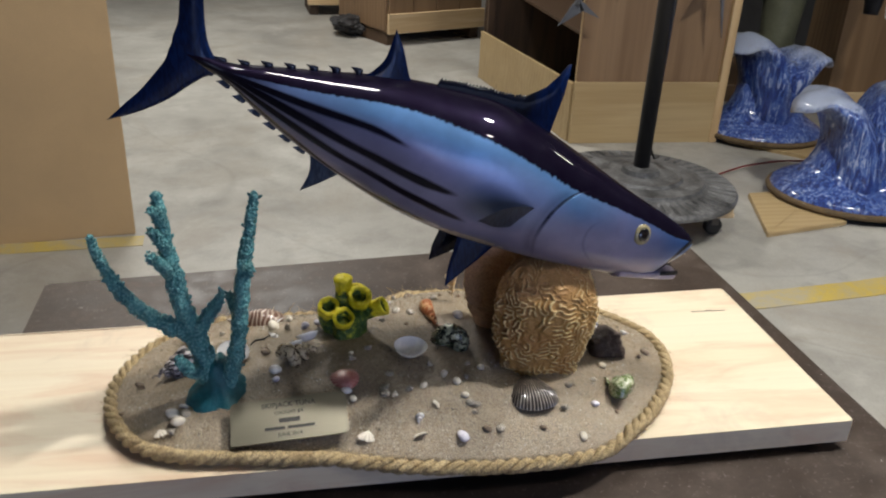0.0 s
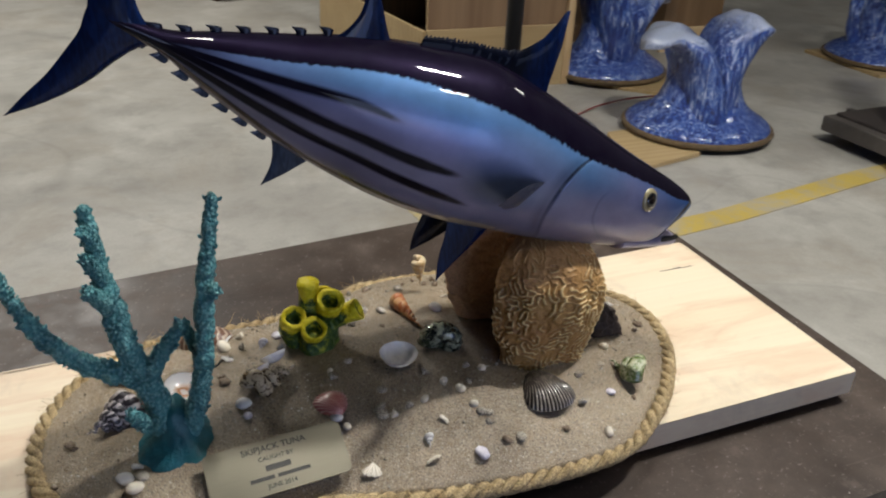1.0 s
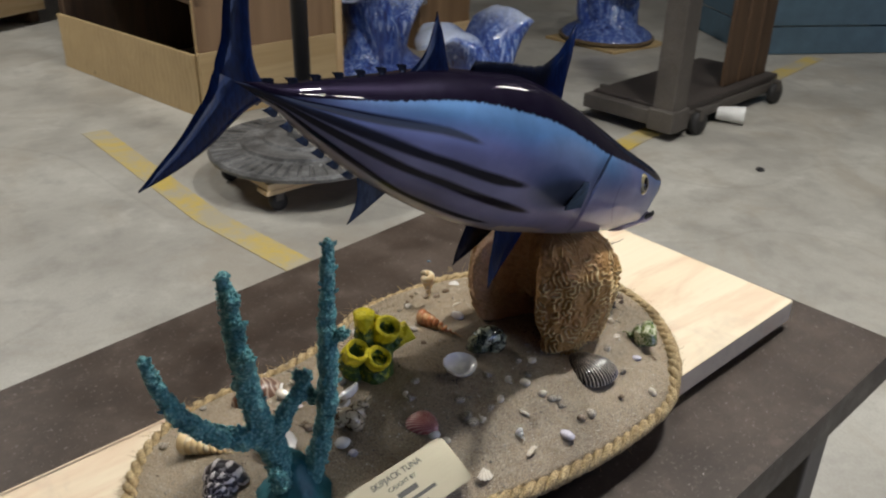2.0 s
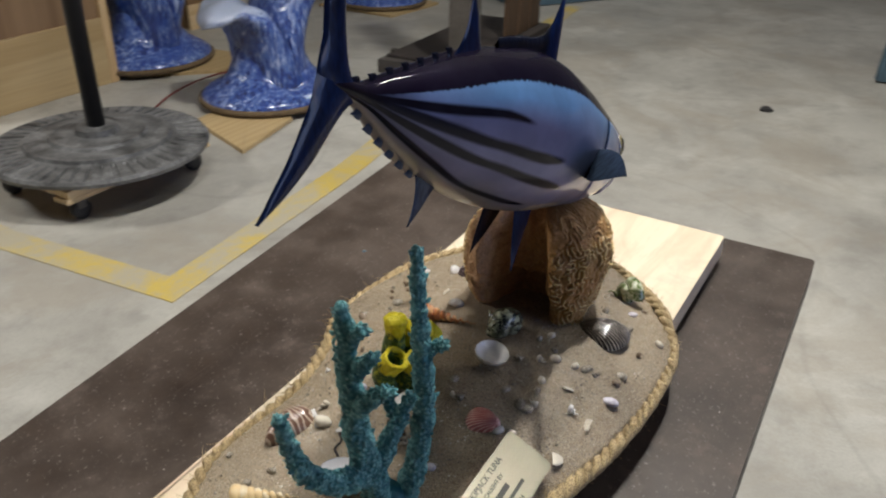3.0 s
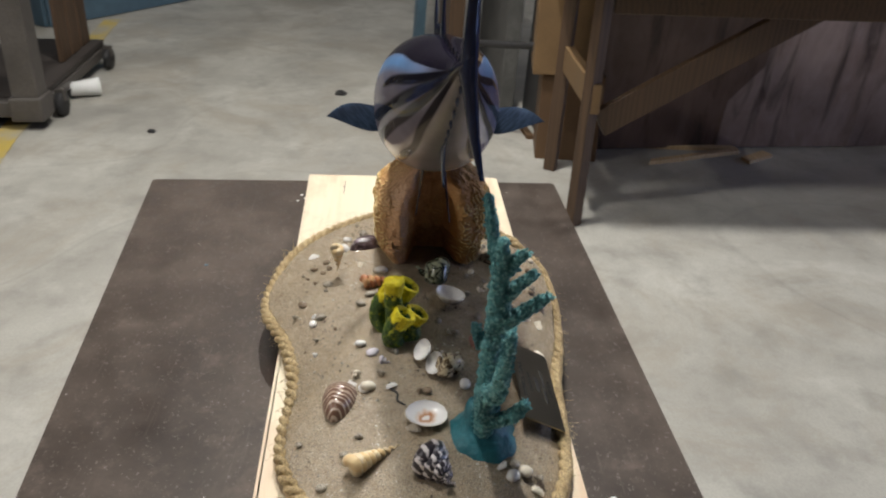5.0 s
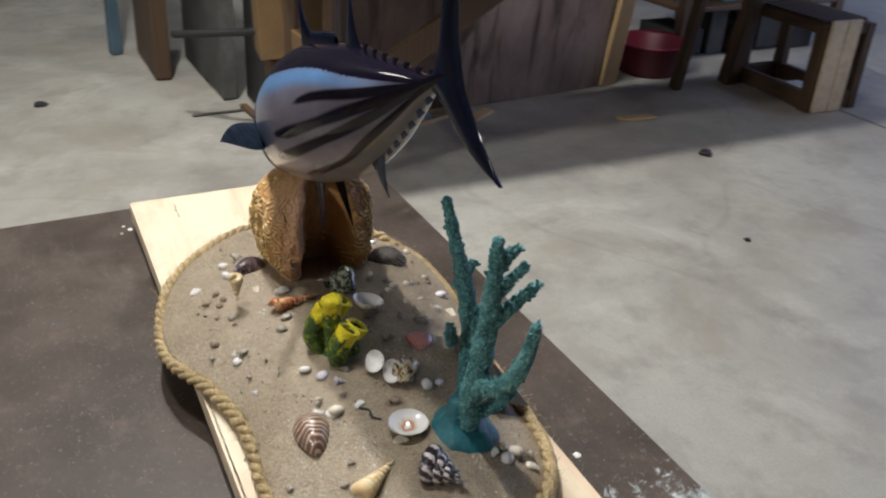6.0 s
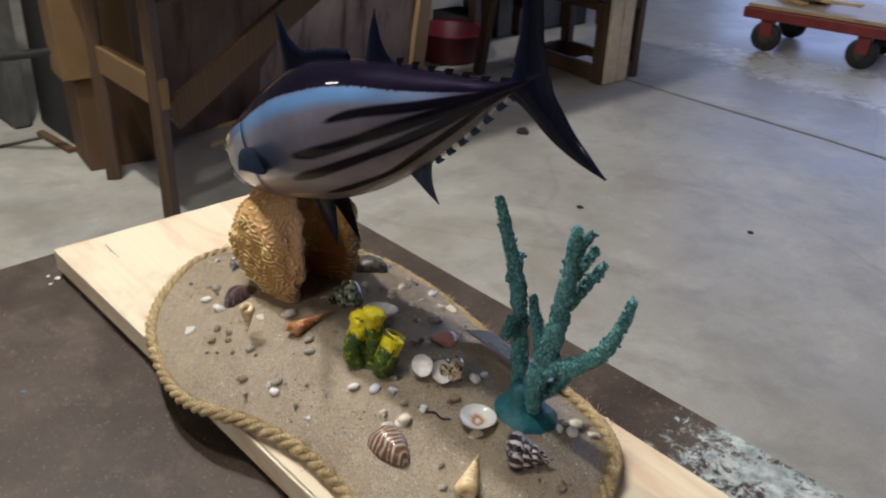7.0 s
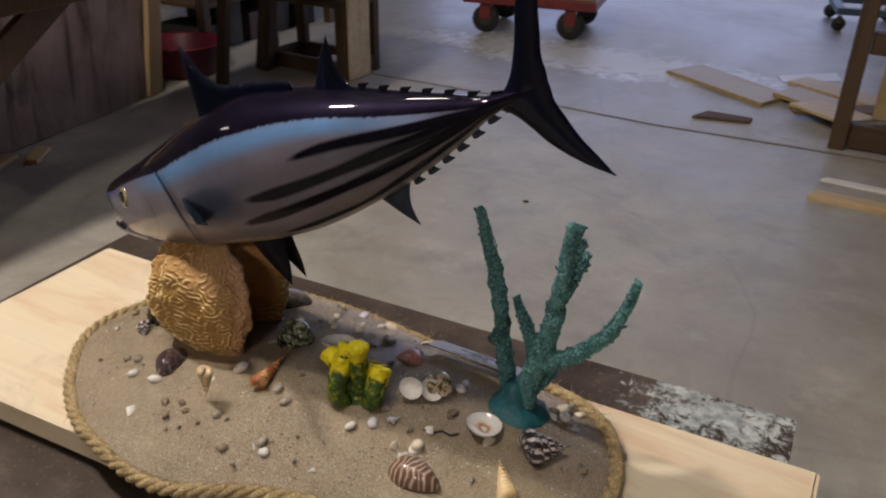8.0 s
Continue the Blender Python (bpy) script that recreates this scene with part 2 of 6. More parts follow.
def coral_teal():
    n = Nodes("coral_teal")
    a, b, v = n.noise(60, 4, 0.6), n.noise(420, 4, 0.7), n.voronoi(330)
    c = n.ramp(a, (0.3, (0.040, 0.195, 0.215)), (0.65, (0.125, 0.390, 0.410)))
    c = n.mix(n.ramp(v, (0.1, 0.85), (0.6, 0.0)), c, (0.30, 0.62, 0.63))
    c = n.mix(n.ramp(b, (0.3, 0.6), (0.5, 0.0)), c, (0.006, 0.06, 0.08))
    n.set(Base_Color=c, Roughness=0.62, Normal=n.bump(n.math("SUBTRACT", b, v), 1.0, 0.003))
    return n.mat


def brain_coral_skin():
    n = Nodes("brain_coral_skin")
    both = n.attribute("ridge")
    ridge, calm = n.channel(both, 0), n.channel(both, 1)
    fine, big = n.noise(500, 3, 0.7), n.noise(18, 3)
    valley = n.mix(n.ramp(big, (0.35, 0.0), (0.65, 1.0)), (0.42, 0.215, 0.058), (0.50, 0.30, 0.090))
    # back lobe's pale pink includes the stronger light that glows through it
    c = n.mix(n.ramp(ridge, (0.22, 0.0), (0.62, 1.0)), n.mix(calm, n.mix(n.channel(both, 2), (0.44, 0.215, 0.095), (0.76, 0.47, 0.31)), valley), (0.85, 0.67, 0.33))
    c = n.mix(n.ramp(fine, (0.35, 0.4), (0.55, 0.0)), c, (0.13, 0.055, 0.015))
    n.set(Base_Color=c, Roughness=0.58, Coat_Weight=0.08, Coat_Roughness=0.3, Normal=n.bump(fine, 0.5, 0.0008))
    return n.mat


def sponge_skin():
    n = Nodes("sponge_skin")
    tip = n.attribute("tip")
    v, b = n.voronoi(240), n.noise(130, 4, 0.7)
    green = n.ramp(b, (0.3, (0.010, 0.035, 0.010)), (0.52, (0.06, 0.12, 0.016)), (0.66, (0.42, 0.42, 0.02)))
    yellow = n.ramp(b, (0.3, (0.62, 0.50, 0.008)), (0.7, (0.84, 0.72, 0.02)))
    edge = n.math("ADD", tip, n.math("MULTIPLY", n.math("SUBTRACT", b, 0.5), 1.9))
    n.set(Base_Color=n.mix(n.ramp(edge, (0.42, 0.0), (0.62, 1.0)), green, yellow), Roughness=0.55)
    n.set(Normal=n.bump(v, 0.7, 0.002))
    return n.mat


def shell_skin(name, a, b, c2=None, bands=260.0, rough=0.25, sharp=(0.35, 0.6)):
    """Glossy shell with growth bands or mottling of two colours."""
    n = Nodes(name)
    m = n.noise(bands, 4, 0.6, 0.6)
    w = n.noise(bands * 0.22, 3)
    c = n.mix(n.ramp(m, (sharp[0], 0.0), (sharp[1], 1.0)), a, b)
    if c2:
        c = n.mix(n.ramp(w, (0.45, 0.0), (0.62, 0.85)), c, c2)
    n.set(Base_Color=c, Roughness=rough, Coat_Weight=0.5, Coat_Roughness=0.1, Normal=n.bump(m, 0.35, 0.0007))
    return n.mat


def checker_shell():
    n = Nodes("murex_shell")
    w = n.math("ADD", n.attribute("growth"), n.math("MULTIPLY", n.math("SUBTRACT", n.noise(260, 3, 0.6), 0.5), 0.8))
    n.set(Base_Color=n.ramp(w, (0.5, (0.028, 0.022, 0.030)), (0.64, (0.62, 0.57, 0.58))), Roughness=0.35, Coat_Weight=0.3, Normal=n.bump(w, 0.4, 0.001))
    return n.mat


def limpet_skin():
    n = Nodes("limpet_lining")
    w = n.math("ADD", n.attribute("growth"), n.math("MULTIPLY", n.math("SUBTRACT", n.noise(110, 4, 0.7), 0.5), 0.7))
    c = n.ramp(w, (0.10, (0.78, 0.74, 0.70)), (0.26, (0.42, 0.17, 0.06)), (0.42, (0.70, 0.55, 0.45)), (0.60, (0.80, 0.78, 0.77)))
    n.set(Base_Color=c, Roughness=0.2, Coat_Weight=0.6)
    return n.mat


def banded_shell(name, a, b, scale=60.0):
    n = Nodes(name)
    w = n.attribute("growth")
    fine = n.noise(300, 3)
    band = n.math("SINE", n.math("ADD", n.math("MULTIPLY", w, scale), n.math("MULTIPLY", fine, 3.5)))
    n.set(Base_Color=n.mix(n.ramp(band, (0.35, 0.0), (0.6, 1.0)), a, b), Roughness=0.3, Coat_Weight=0.5, Normal=n.bump(fine, 0.3, 0.0006))
    return n.mat


def brushed_brass():
    """Brass brushed along the plate's length."""
    n = Nodes("brushed_brass")
    lines, blot = n.noise(1, 3, 0.6, 0, n.stretch((40, 2600, 1))), n.noise(25, 4)
    c = n.mix(n.ramp(lines, (0.3, 0.0), (0.7, 0.5)), (0.285, 0.262, 0.205), (0.225, 0.205, 0.155))
    n.set(Base_Color=c, Metallic=1.0, Roughness=n.ramp(blot, (0.3, 0.29), (0.7, 0.34)))
    return n.mat


def ribbed_shell(name, a, b, start):
    """Dark glossy shell with pale, broken rib crests."""
    n = Nodes(name)
    w = n.math("ADD", n.attribute("growth"), n.math("MULTIPLY", n.math("SUBTRACT", n.noise(170, 4, 0.7), 0.5), 1.1))
    n.set(Base_Color=n.mix(n.ramp(w, (start, 0.0), (start + 0.4, 1.0)), a, b), Roughness=0.3, Coat_Weight=0.6, Coat_Roughness=0.12, Normal=n.bump(n.noise(400, 3), 0.3, 0.0006))
    return n.mat


def pine_plank():
    """Pale planed pine with faint grain, pinkish heart streaks and hand smudges."""
    n = Nodes("pine_plank")
    at = n.stretch((0.5, 5, 5))
    soft, fibre = n.noise(1.5, 4, 0.6, 0.8, at), n.noise(1, 3, 0.6, 0, n.stretch((3, 150, 150)))
    smudge, streak = n.noise(9, 5, 0.7, 0.8), n.noise(2.6, 5, 0.65, 1.2, n.stretch((1.6, 7, 7)))
    c = n.ramp(soft, (0.3, (0.70, 0.59, 0.42)), (0.7, (0.76, 0.675, 0.52)))
    c = n.mix(n.ramp(streak, (0.47, 0.0), (0.68, 0.85)), c, (0.63, 0.45, 0.31))
    c = n.mix(n.ramp(smudge, (0.55, 0.0), (0.74, 0.55)), c, (0.47, 0.385, 0.30))
    c = n.mix(n.ramp(fibre, (0.3, 0.14), (0.6, 0.0)), c, (0.45, 0.32, 0.18))
    n.set(Base_Color=c, Roughness=n.ramp(fibre, (0.2, 0.42), (0.8, 0.6)), Normal=n.bump(fibre, 0.15, 0.0005))
    return n.mat


MAT = {
    "concrete": concrete(),
    "yellow": worn_yellow(),
    "wall": plain("wall_paint", (0.24, 0.23, 0.22), 0.8, vary=0.15),
    "ceiling": plain("ceiling_paint", (0.11, 0.11, 0.115), 0.8, vary=0.15),
    "pine": pine_plank(),
    "pine_end": timber("pine_offcut", (0.62, 0.47, 0.28), (0.47, 0.31, 0.15), "X", 2.0),
    "pine_up": timber("pine_upright", (0.56, 0.40, 0.22), (0.40, 0.26, 0.12), "Z", 2.0),
    "ply": timber("plywood", (0.235, 0.148, 0.080), (0.150, 0.086, 0.042), "Z", 0.8, 0.5),
    "ply_pale": timber("plywood_pale", (0.44, 0.325, 0.17), (0.35, 0.24, 0.11), "X", 0.9, 0.5),
    "old_wood": timber("old_wood", (0.088, 0.050, 0.026), (0.045, 0.025, 0.013), "Z", 2.0, 0.6),
    "old_wood_x": timber("old_wood_rail", (0.092, 0.053, 0.028), (0.048, 0.027, 0.014), "X", 2.0, 0.6),
    "bench_top": timber("bench_top", (0.30, 0.215, 0.12), (0.20, 0.13, 0.065), "Y", 1.0, 0.5),
    "tan": plain("tan_board", (0.46, 0.315, 0.165), 0.7, big=3.0, fine=300.0, vary=0.12, relief=0.05),
    "brown_sheet": stained_sheet("brown_sheet", (0.085, 0.052, 0.042), (0.150, 0.100, 0.085)),
    # pinkish-brown board; bluish daylight on it mixed into the paler colour
    "daylit_sheet": stained_sheet("daylit_sheet", (0.200, 0.145, 0.138), (0.330, 0.260, 0.262)),
    "dark": plain("dark_rubber", (0.022, 0.021, 0.022), 0.6, vary=0.3),
    "joint": plain("joint_filler", (0.25, 0.238, 0.215), 0.8, big=9, vary=0.4),
    "deck": plain("dark_deck", (0.045, 0.036, 0.032), 0.6, big=9, vary=0.5),
    "tan_card": plain("tan_cardboard", (0.20, 0.12, 0.052), 0.7, big=5, vary=0.25),
    "rope_dark": plain("brown_rope", (0.14, 0.095, 0.05), 0.9, big=30, fine=200, vary=0.4, relief=0.6, depth=0.003),
    "steel": plain("grey_brown_steel", (0.11, 0.098, 0.088), 0.5, 0.3, big=6.0, vary=0.3),
    "black_steel": plain("black_steel", (0.020, 0.020, 0.024), 0.4, 0.5, vary=0.2),
    "cast": plain("cast_iron_grey", (0.17, 0.17, 0.17), 0.5, 0.2, big=11.0, fine=70.0, vary=0.75, relief=0.3, depth=0.003),
    "table": table_steel(),
    "sand": sand_mix(),
    "rope": rope_fibre(),
    "wave": painted_wave(),
    "fish": fish_paint(),
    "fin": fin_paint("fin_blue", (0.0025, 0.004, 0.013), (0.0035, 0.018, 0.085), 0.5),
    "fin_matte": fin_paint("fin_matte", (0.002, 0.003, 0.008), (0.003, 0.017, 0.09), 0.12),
    "fin_dark": fin_paint("fin_dark", (0.004, 0.005, 0.012), (0.008, 0.012, 0.03)),
    "fin_grey": fin_paint("fin_grey", (0.022, 0.034, 0.062), (0.05, 0.075, 0.13)),
    "teal": coral_teal(),
    "teal_foot": plain("teal_foot", (0.018, 0.15, 0.185), 0.5, big=40, fine=200, vary=0.4, relief=0.7, depth=0.002, coat=0.1),
    "brain": brain_coral_skin(),
    "sponge": sponge_skin(),
    "blue_grey": plain("blue_grey_paint", (0.075, 0.13, 0.175), 0.55, vary=0.25),
    "red": plain("red_paint", (0.20, 0.028, 0.025), 0.5, vary=0.35),
    "crimson": plain("crimson_plastic", (0.17, 0.014, 0.034), 0.4, vary=0.2),
    "white": plain("white_plastic", (0.75, 0.75, 0.74), 0.5, vary=0.08),
    "cardboard": plain("cardboard", (0.12, 0.066, 0.030), 0.8, big=5, vary=0.2),
    "grey_board": plain("grey_board", (0.092, 0.090, 0.085), 0.7, big=5, fine=40, vary=0.55, relief=0.5, depth=0.004),
    "olive": plain("olive_resin", (0.17, 0.175, 0.115), 0.5, big=6, vary=0.3),
    "shark": plain("grey_resin", (0.10, 0.105, 0.12), 0.35, big=9, vary=0.25, coat=0.5),
    "brass": brushed_brass(),
    "ink": plain("black_ink", (0.03, 0.028, 0.025), 0.5, vary=0.1),
    "bone": shell_skin("bone_shell", (0.82, 0.78, 0.70), (0.62, 0.54, 0.42), bands=180, rough=0.18),
    "pearl": shell_skin("pearl_shell", (0.86, 0.84, 0.80), (0.70, 0.68, 0.68), bands=120, rough=0.14),
    "lilac": shell_skin("lilac_shell", (0.52, 0.48, 0.62), (0.72, 0.70, 0.74), bands=150, rough=0.15),
    "pebble_grey": shell_skin("grey_shell", (0.16, 0.125, 0.09), (0.66, 0.61, 0.52), (0.10, 0.08, 0.06), 240, 0.2),
    "pebble_brown": shell_skin("brown_shell", (0.13, 0.085, 0.055), (0.40, 0.31, 0.22), (0.07, 0.05, 0.04), 260, 0.25),
    "cockle": ribbed_shell("cockle_shell", (0.018, 0.012, 0.010), (0.42, 0.37, 0.32), 0.58),
    "dark_cockle": ribbed_shell("dark_cockle_shell", (0.030, 0.013, 0.015), (0.40, 0.31, 0.35), 0.75),
    "striped": ribbed_shell("striped_shell", (0.15, 0.075, 0.048), (0.50, 0.40, 0.32), 0.52),
    "rosy": ribbed_shell("rosy_shell", (0.36, 0.095, 0.085), (0.60, 0.36, 0.32), 0.45),
    "limpet": limpet_skin(),
    "orange": banded_shell("orange_shell", (0.42, 0.145, 0.05), (0.55, 0.30, 0.14), 120),
    "cream": banded_shell("cream_shell", (0.70, 0.52, 0.28), (0.74, 0.62, 0.42), 90),
    "green_dark": shell_skin("dark_green_shell", (0.018, 0.022, 0.014), (0.36, 0.38, 0.27), (0.03, 0.045, 0.02), 190, 0.25, (0.46, 0.58)),
    "green": shell_skin("green_shell", (0.11, 0.16, 0.04), (0.58, 0.60, 0.42), (0.06, 0.085, 0.03), 190, 0.22, (0.44, 0.58)),
    "murex": checker_shell(),
    "mottled": shell_skin("mottled_shell", (0.075, 0.045, 0.022), (0.52, 0.43, 0.29), bands=210, sharp=(0.42, 0.52)),
    "lump": plain("dark_rock_shell", (0.062, 0.040, 0.031), 0.6, big=60, fine=300, vary=0.6, relief=0.8, depth=0.002),
    "grit": shell_skin("shell_grit", (0.10, 0.075, 0.05), (0.74, 0.69, 0.60), (0.06, 0.05, 0.04), 90, 0.2),
}


# ---- building helpers ----
def shape(name, verts, faces, material, parent=None, label="", smooth=True, attr=None):
    """One mesh object from vertices and faces; attr: (name, values per vertex)."""
    me = bpy.data.meshes.new(name)
    me.from_pydata([tuple(map(float, v)) for v in verts], [], [tuple(map(int, f)) for f in faces])
    me.materials.append(MAT[material])
    if smooth:
        me.polygons.foreach_set("use_smooth", [True] * len(me.polygons))
    if attr:
        layer = me.color_attributes.new(attr[0], "FLOAT_COLOR", "POINT")
        v = np.asarray(attr[1], float)
        v = np.stack([v, v, v], -1) if v.ndim == 1 else v
        layer.data.foreach_set("color", np.c_[v, np.ones(len(v))].ravel())
    me.update()
    ob = new(name, me)
    ob.parent = parent
    if label:
        ob["label"] = label
    return ob


def part(name, bm, material, parent, label="", smooth=False):
    """A bmesh as one mesh object under a thing or a part."""
    me = bpy.data.meshes.new(name)
    bmesh.ops.recalc_face_normals(bm, faces=bm.faces)
    bm.to_mesh(me)
    bm.free()
    me.materials.append(MAT[material])
    if smooth:
        me.polygons.foreach_set("use_smooth", [True] * len(me.polygons))
    ob = new(name, me)
    ob.parent = parent
    if label:
        ob["label"] = label
    return ob


def hang(ob, a):
    """A cord from a to the ceiling."""
    v, f = tube([a, (a[0], a[1], (a[2] + 4.6) / 2), (a[0], a[1], 4.6)], [.004] * 3, 6)
    shape("cord", v, f, "dark", ob)


def thing(name, label, category, at=(0, 0, 0), turn=0.0, group="", kind=""):
    ob = new(name)
    ob.empty_display_size = 0.05
    ob.matrix_basis = pose(*at, 0, 0, turn)
    return tagged(ob, label, category, group, kind)


def box(lo, hi, bevel=0.0, m=None, segments=2):
    """A bmesh box between two corners, with rounded edges, moved by m."""
    bm = bmesh.new()
    c = [(a + b) / 2 for a, b in zip(lo, hi)]
    s = [abs(b - a) for a, b in zip(lo, hi)]
    bmesh.ops.create_cube(bm, size=1, matrix=Matrix.Translation(c) @ Matrix.Diagonal((*s, 1)))
    if bevel:
        bmesh.ops.bevel(bm, geom=list(bm.edges), offset=min(bevel, min(s) * 0.45), segments=segments, affect="EDGES", profile=0.5)
    if m:
        bmesh.ops.transform(bm, matrix=m, verts=bm.verts)
    return bm


def beam(a, b, w, h, bevel=0.004, roll=0.0):
    """A bmesh bar from a to b with a section of w by h."""
    a, b = Vector(a), Vector(b)
    turn = (b - a).to_track_quat("X", "Z").to_matrix().to_4x4()
    return box((0, -w / 2, -h / 2), ((b - a).length, w / 2, h / 2), bevel, Matrix.Translation(a) @ turn @ Matrix.Rotation(radians(roll), 4, "X"))


def lathe(profile, n=32, m=None, ripple=None):
    """Vertices and faces of a profile of (radius, height) turned about z."""
    verts, faces = [], []
    for k, (r, z) in enumerate(profile):
        for i in range(n):
            a = 2 * math.pi * i / n
            rr = r * (1 + (ripple(a, k) if ripple else 0))
            verts.append(Vector((rr * math.cos(a), rr * math.sin(a), z)))
    for k in range(len(profile) - 1):
        for i in range(n):
            j = (i + 1) % n
            faces.append((k * n + i, k * n + j, (k + 1) * n + j, (k + 1) * n + i))
    faces.append(tuple(range(n))[::-1])
    faces.append(tuple((len(profile) - 1) * n + i for i in range(n)))
    if m:
        verts = [m @ v for v in verts]
    return verts, faces


def tube(path, radii, n=10, squash=1.0):
    """Vertices and faces of a round tube along a path, with closed ends."""
    path = np.asarray(path, float)
    tang = np.gradient(path, axis=0)
    tang /= np.linalg.norm(tang, axis=1)[:, None]
    up = np.array([0, 0, 1.0]) if abs(tang[0, 2]) < 0.9 else np.array([1.0, 0, 0])
    verts, faces = [], []
    side = np.cross(tang[0], up)
    for k, (p, t) in enumerate(zip(path, tang)):
        side = side - t * (side @ t)
        side /= np.linalg.norm(side)
        other = np.cross(t, side)
        for i in range(n):
            a = 2 * math.pi * i / n
            verts.append(p + radii[k] * (math.cos(a) * side + squash * math.sin(a) * other))
    for k in range(len(path) - 1):
        for i in range(n):
            j = (i + 1) % n
            faces.append((k * n + i, k * n + j, (k + 1) * n + j, (k + 1) * n + i))
    faces.append(tuple(range(n))[::-1])
    faces.append(tuple((len(path) - 1) * n + i for i in range(n)))
    return verts, faces


def spline(points, count):
    """A smooth curve through the points."""
    p = np.asarray(points, float)
    d = np.r_[0, np.cumsum(np.linalg.norm(np.diff(p, axis=0), axis=1))]
    t = np.linspace(0, d[-1], count)
    return np.stack([hermite(d, p[:, k], t) for k in range(p.shape[1])], -1)


def hermite(xs, ys, x):
    m = np.gradient(ys, xs)
    i = np.clip(np.searchsorted(xs, x) - 1, 0, len(xs) - 2)
    h = xs[i + 1] - xs[i]
    t = (x - xs[i]) / h
    return (2 * t**3 - 3 * t**2 + 1) * ys[i] + (t**3 - 2 * t**2 + t) * h * m[i] + (3 * t**2 - 2 * t**3) * ys[i + 1] + (t**3 - t**2) * h * m[i + 1]


def grid_faces(nu, nv, wrap=False):
    out = []
    for i in range(nu - 1):
        for j in range(nv if wrap else nv - 1):
            k = (j + 1) % nv
            out.append((i * nv + j, i * nv + k, (i + 1) * nv + k, (i + 1) * nv + j))
    return out


def rumple(points, size, amount, seed=0.0):
    """Moves points by a smooth noise."""
    return [Vector(p) + amount * noise.noise_vector(Vector(p) / size + Vector((seed, seed, seed))) for p in points]


# ---- the hall ----
def structure(name, bm, material, label=""):
    ob = part(name, bm, material, None, label)
    return tagged(ob, label, "", "", "structure")


structure("floor", box((-6, -8.2, -0.2), (9, 10, 0)), "concrete", "worn grey concrete workshop floor with stains")
structure("ceiling", box((-6.3, -8.5, 4.6), (9.3, 10.3, 4.8)), "ceiling", "plain dark ceiling")
structure("wall_north", box((-6, 10, 0), (9, 10.3, 4.6)), "wall", "plain workshop wall")
# no wall known here: added dark to give the black behind the cabinet
structure("dark_backing", box((2.6, 5.6, 0), (9, 5.75, 4.6)), "ceiling", "plain dark backing wall, added for the unlit depth behind the cabinet")
structure("wall_east", box((9, -8.5, 0), (9.3, 10.3, 4.6)), "wall", "plain workshop wall")
structure("wall_west", box((-6.3, -8.5, 0), (-6, 10.3, 4.6)), "wall", "plain workshop wall")
south = thing("wall_south", "plain workshop wall with a wide open doorway", "", kind="structure")
part("wall_pier", box((-6, -8.5, 0), (-0.5, -8.2, 4.6)), "wall", south)
part("wall_pier", box((4.5, -8.5, 0), (9, -8.2, 4.6)), "wall", south)
part("lintel", box((-0.5, -8.5, 3.2), (4.5, -8.2, 4.6)), "wall", south)
structure("ground", box((-40, -60, -0.3), (40, -8.51, -0.05)), "concrete", "grey yard outside the doorway")


def floor_line(points, width):
    """A painted line on the floor along a few points, mitred at the bends."""
    bm = bmesh.new()
    p = [Vector((*q, 0)) for q in points]
    sides = []
    for i, q in enumerate(p):
        d0 = (q - p[i - 1]).normalized() if i else (p[1] - q).normalized()
        d1 = (p[i + 1] - q).normalized() if i + 1 < len(p) else d0
        n0, n1 = Vector((-d0.y, d0.x, 0)), Vector((-d1.y, d1.x, 0))
        mid = (n0 + n1).normalized()
        k = width / 2 / max(0.3, mid.dot(n0))
        sides.append((q + mid * k, q - mid * k))
    for z in (0.0005, 0.003):
        for a, b in sides:
            bm.verts.new((a.x, a.y, z)), bm.verts.new((b.x, b.y, z))
    bm.verts.ensure_lookup_table()
    n = len(sides) * 2
    for i in range(len(sides) - 1):
        a = 2 * i
        bm.faces.new([bm.verts[k + n] for k in (a, a + 1, a + 3, a + 2)])
        bm.faces.new([bm.verts[k] for k in (a, a + 2, a + n + 2, a + n)])
        bm.faces.new([bm.verts[k] for k in (a + 1, a + n + 1, a + n + 3, a + 3)])
    return bm


structure("floor_marking", floor_line([(0.86, 3.6), (0.835, 2.3), (0.915, 1.545), (2.0, 1.665), (2.9, 1.83), (5.4, 2.12)], 0.115), "yellow", "worn yellow painted floor line with a corner")
structure("floor_marking", floor_line([(-3.2, 2.16), (-1.2, 2.25), (-0.7, 2.29)], 0.09), "yellow", "worn yellow painted floor line")
structure("floor_joint", floor_line([(3.2, -3.60), (1.06, -3.59), (0.58, -3.56), (-0.1, -3.59), (-2.4, -3.62)], 0.020), "joint", "dark saw-cut joint in the concrete floor")

# ---- the table ----
TOP = 0.844
table = thing("workbench_table", "dark brown painted steel table with scuffed top and flaked corner", "table")


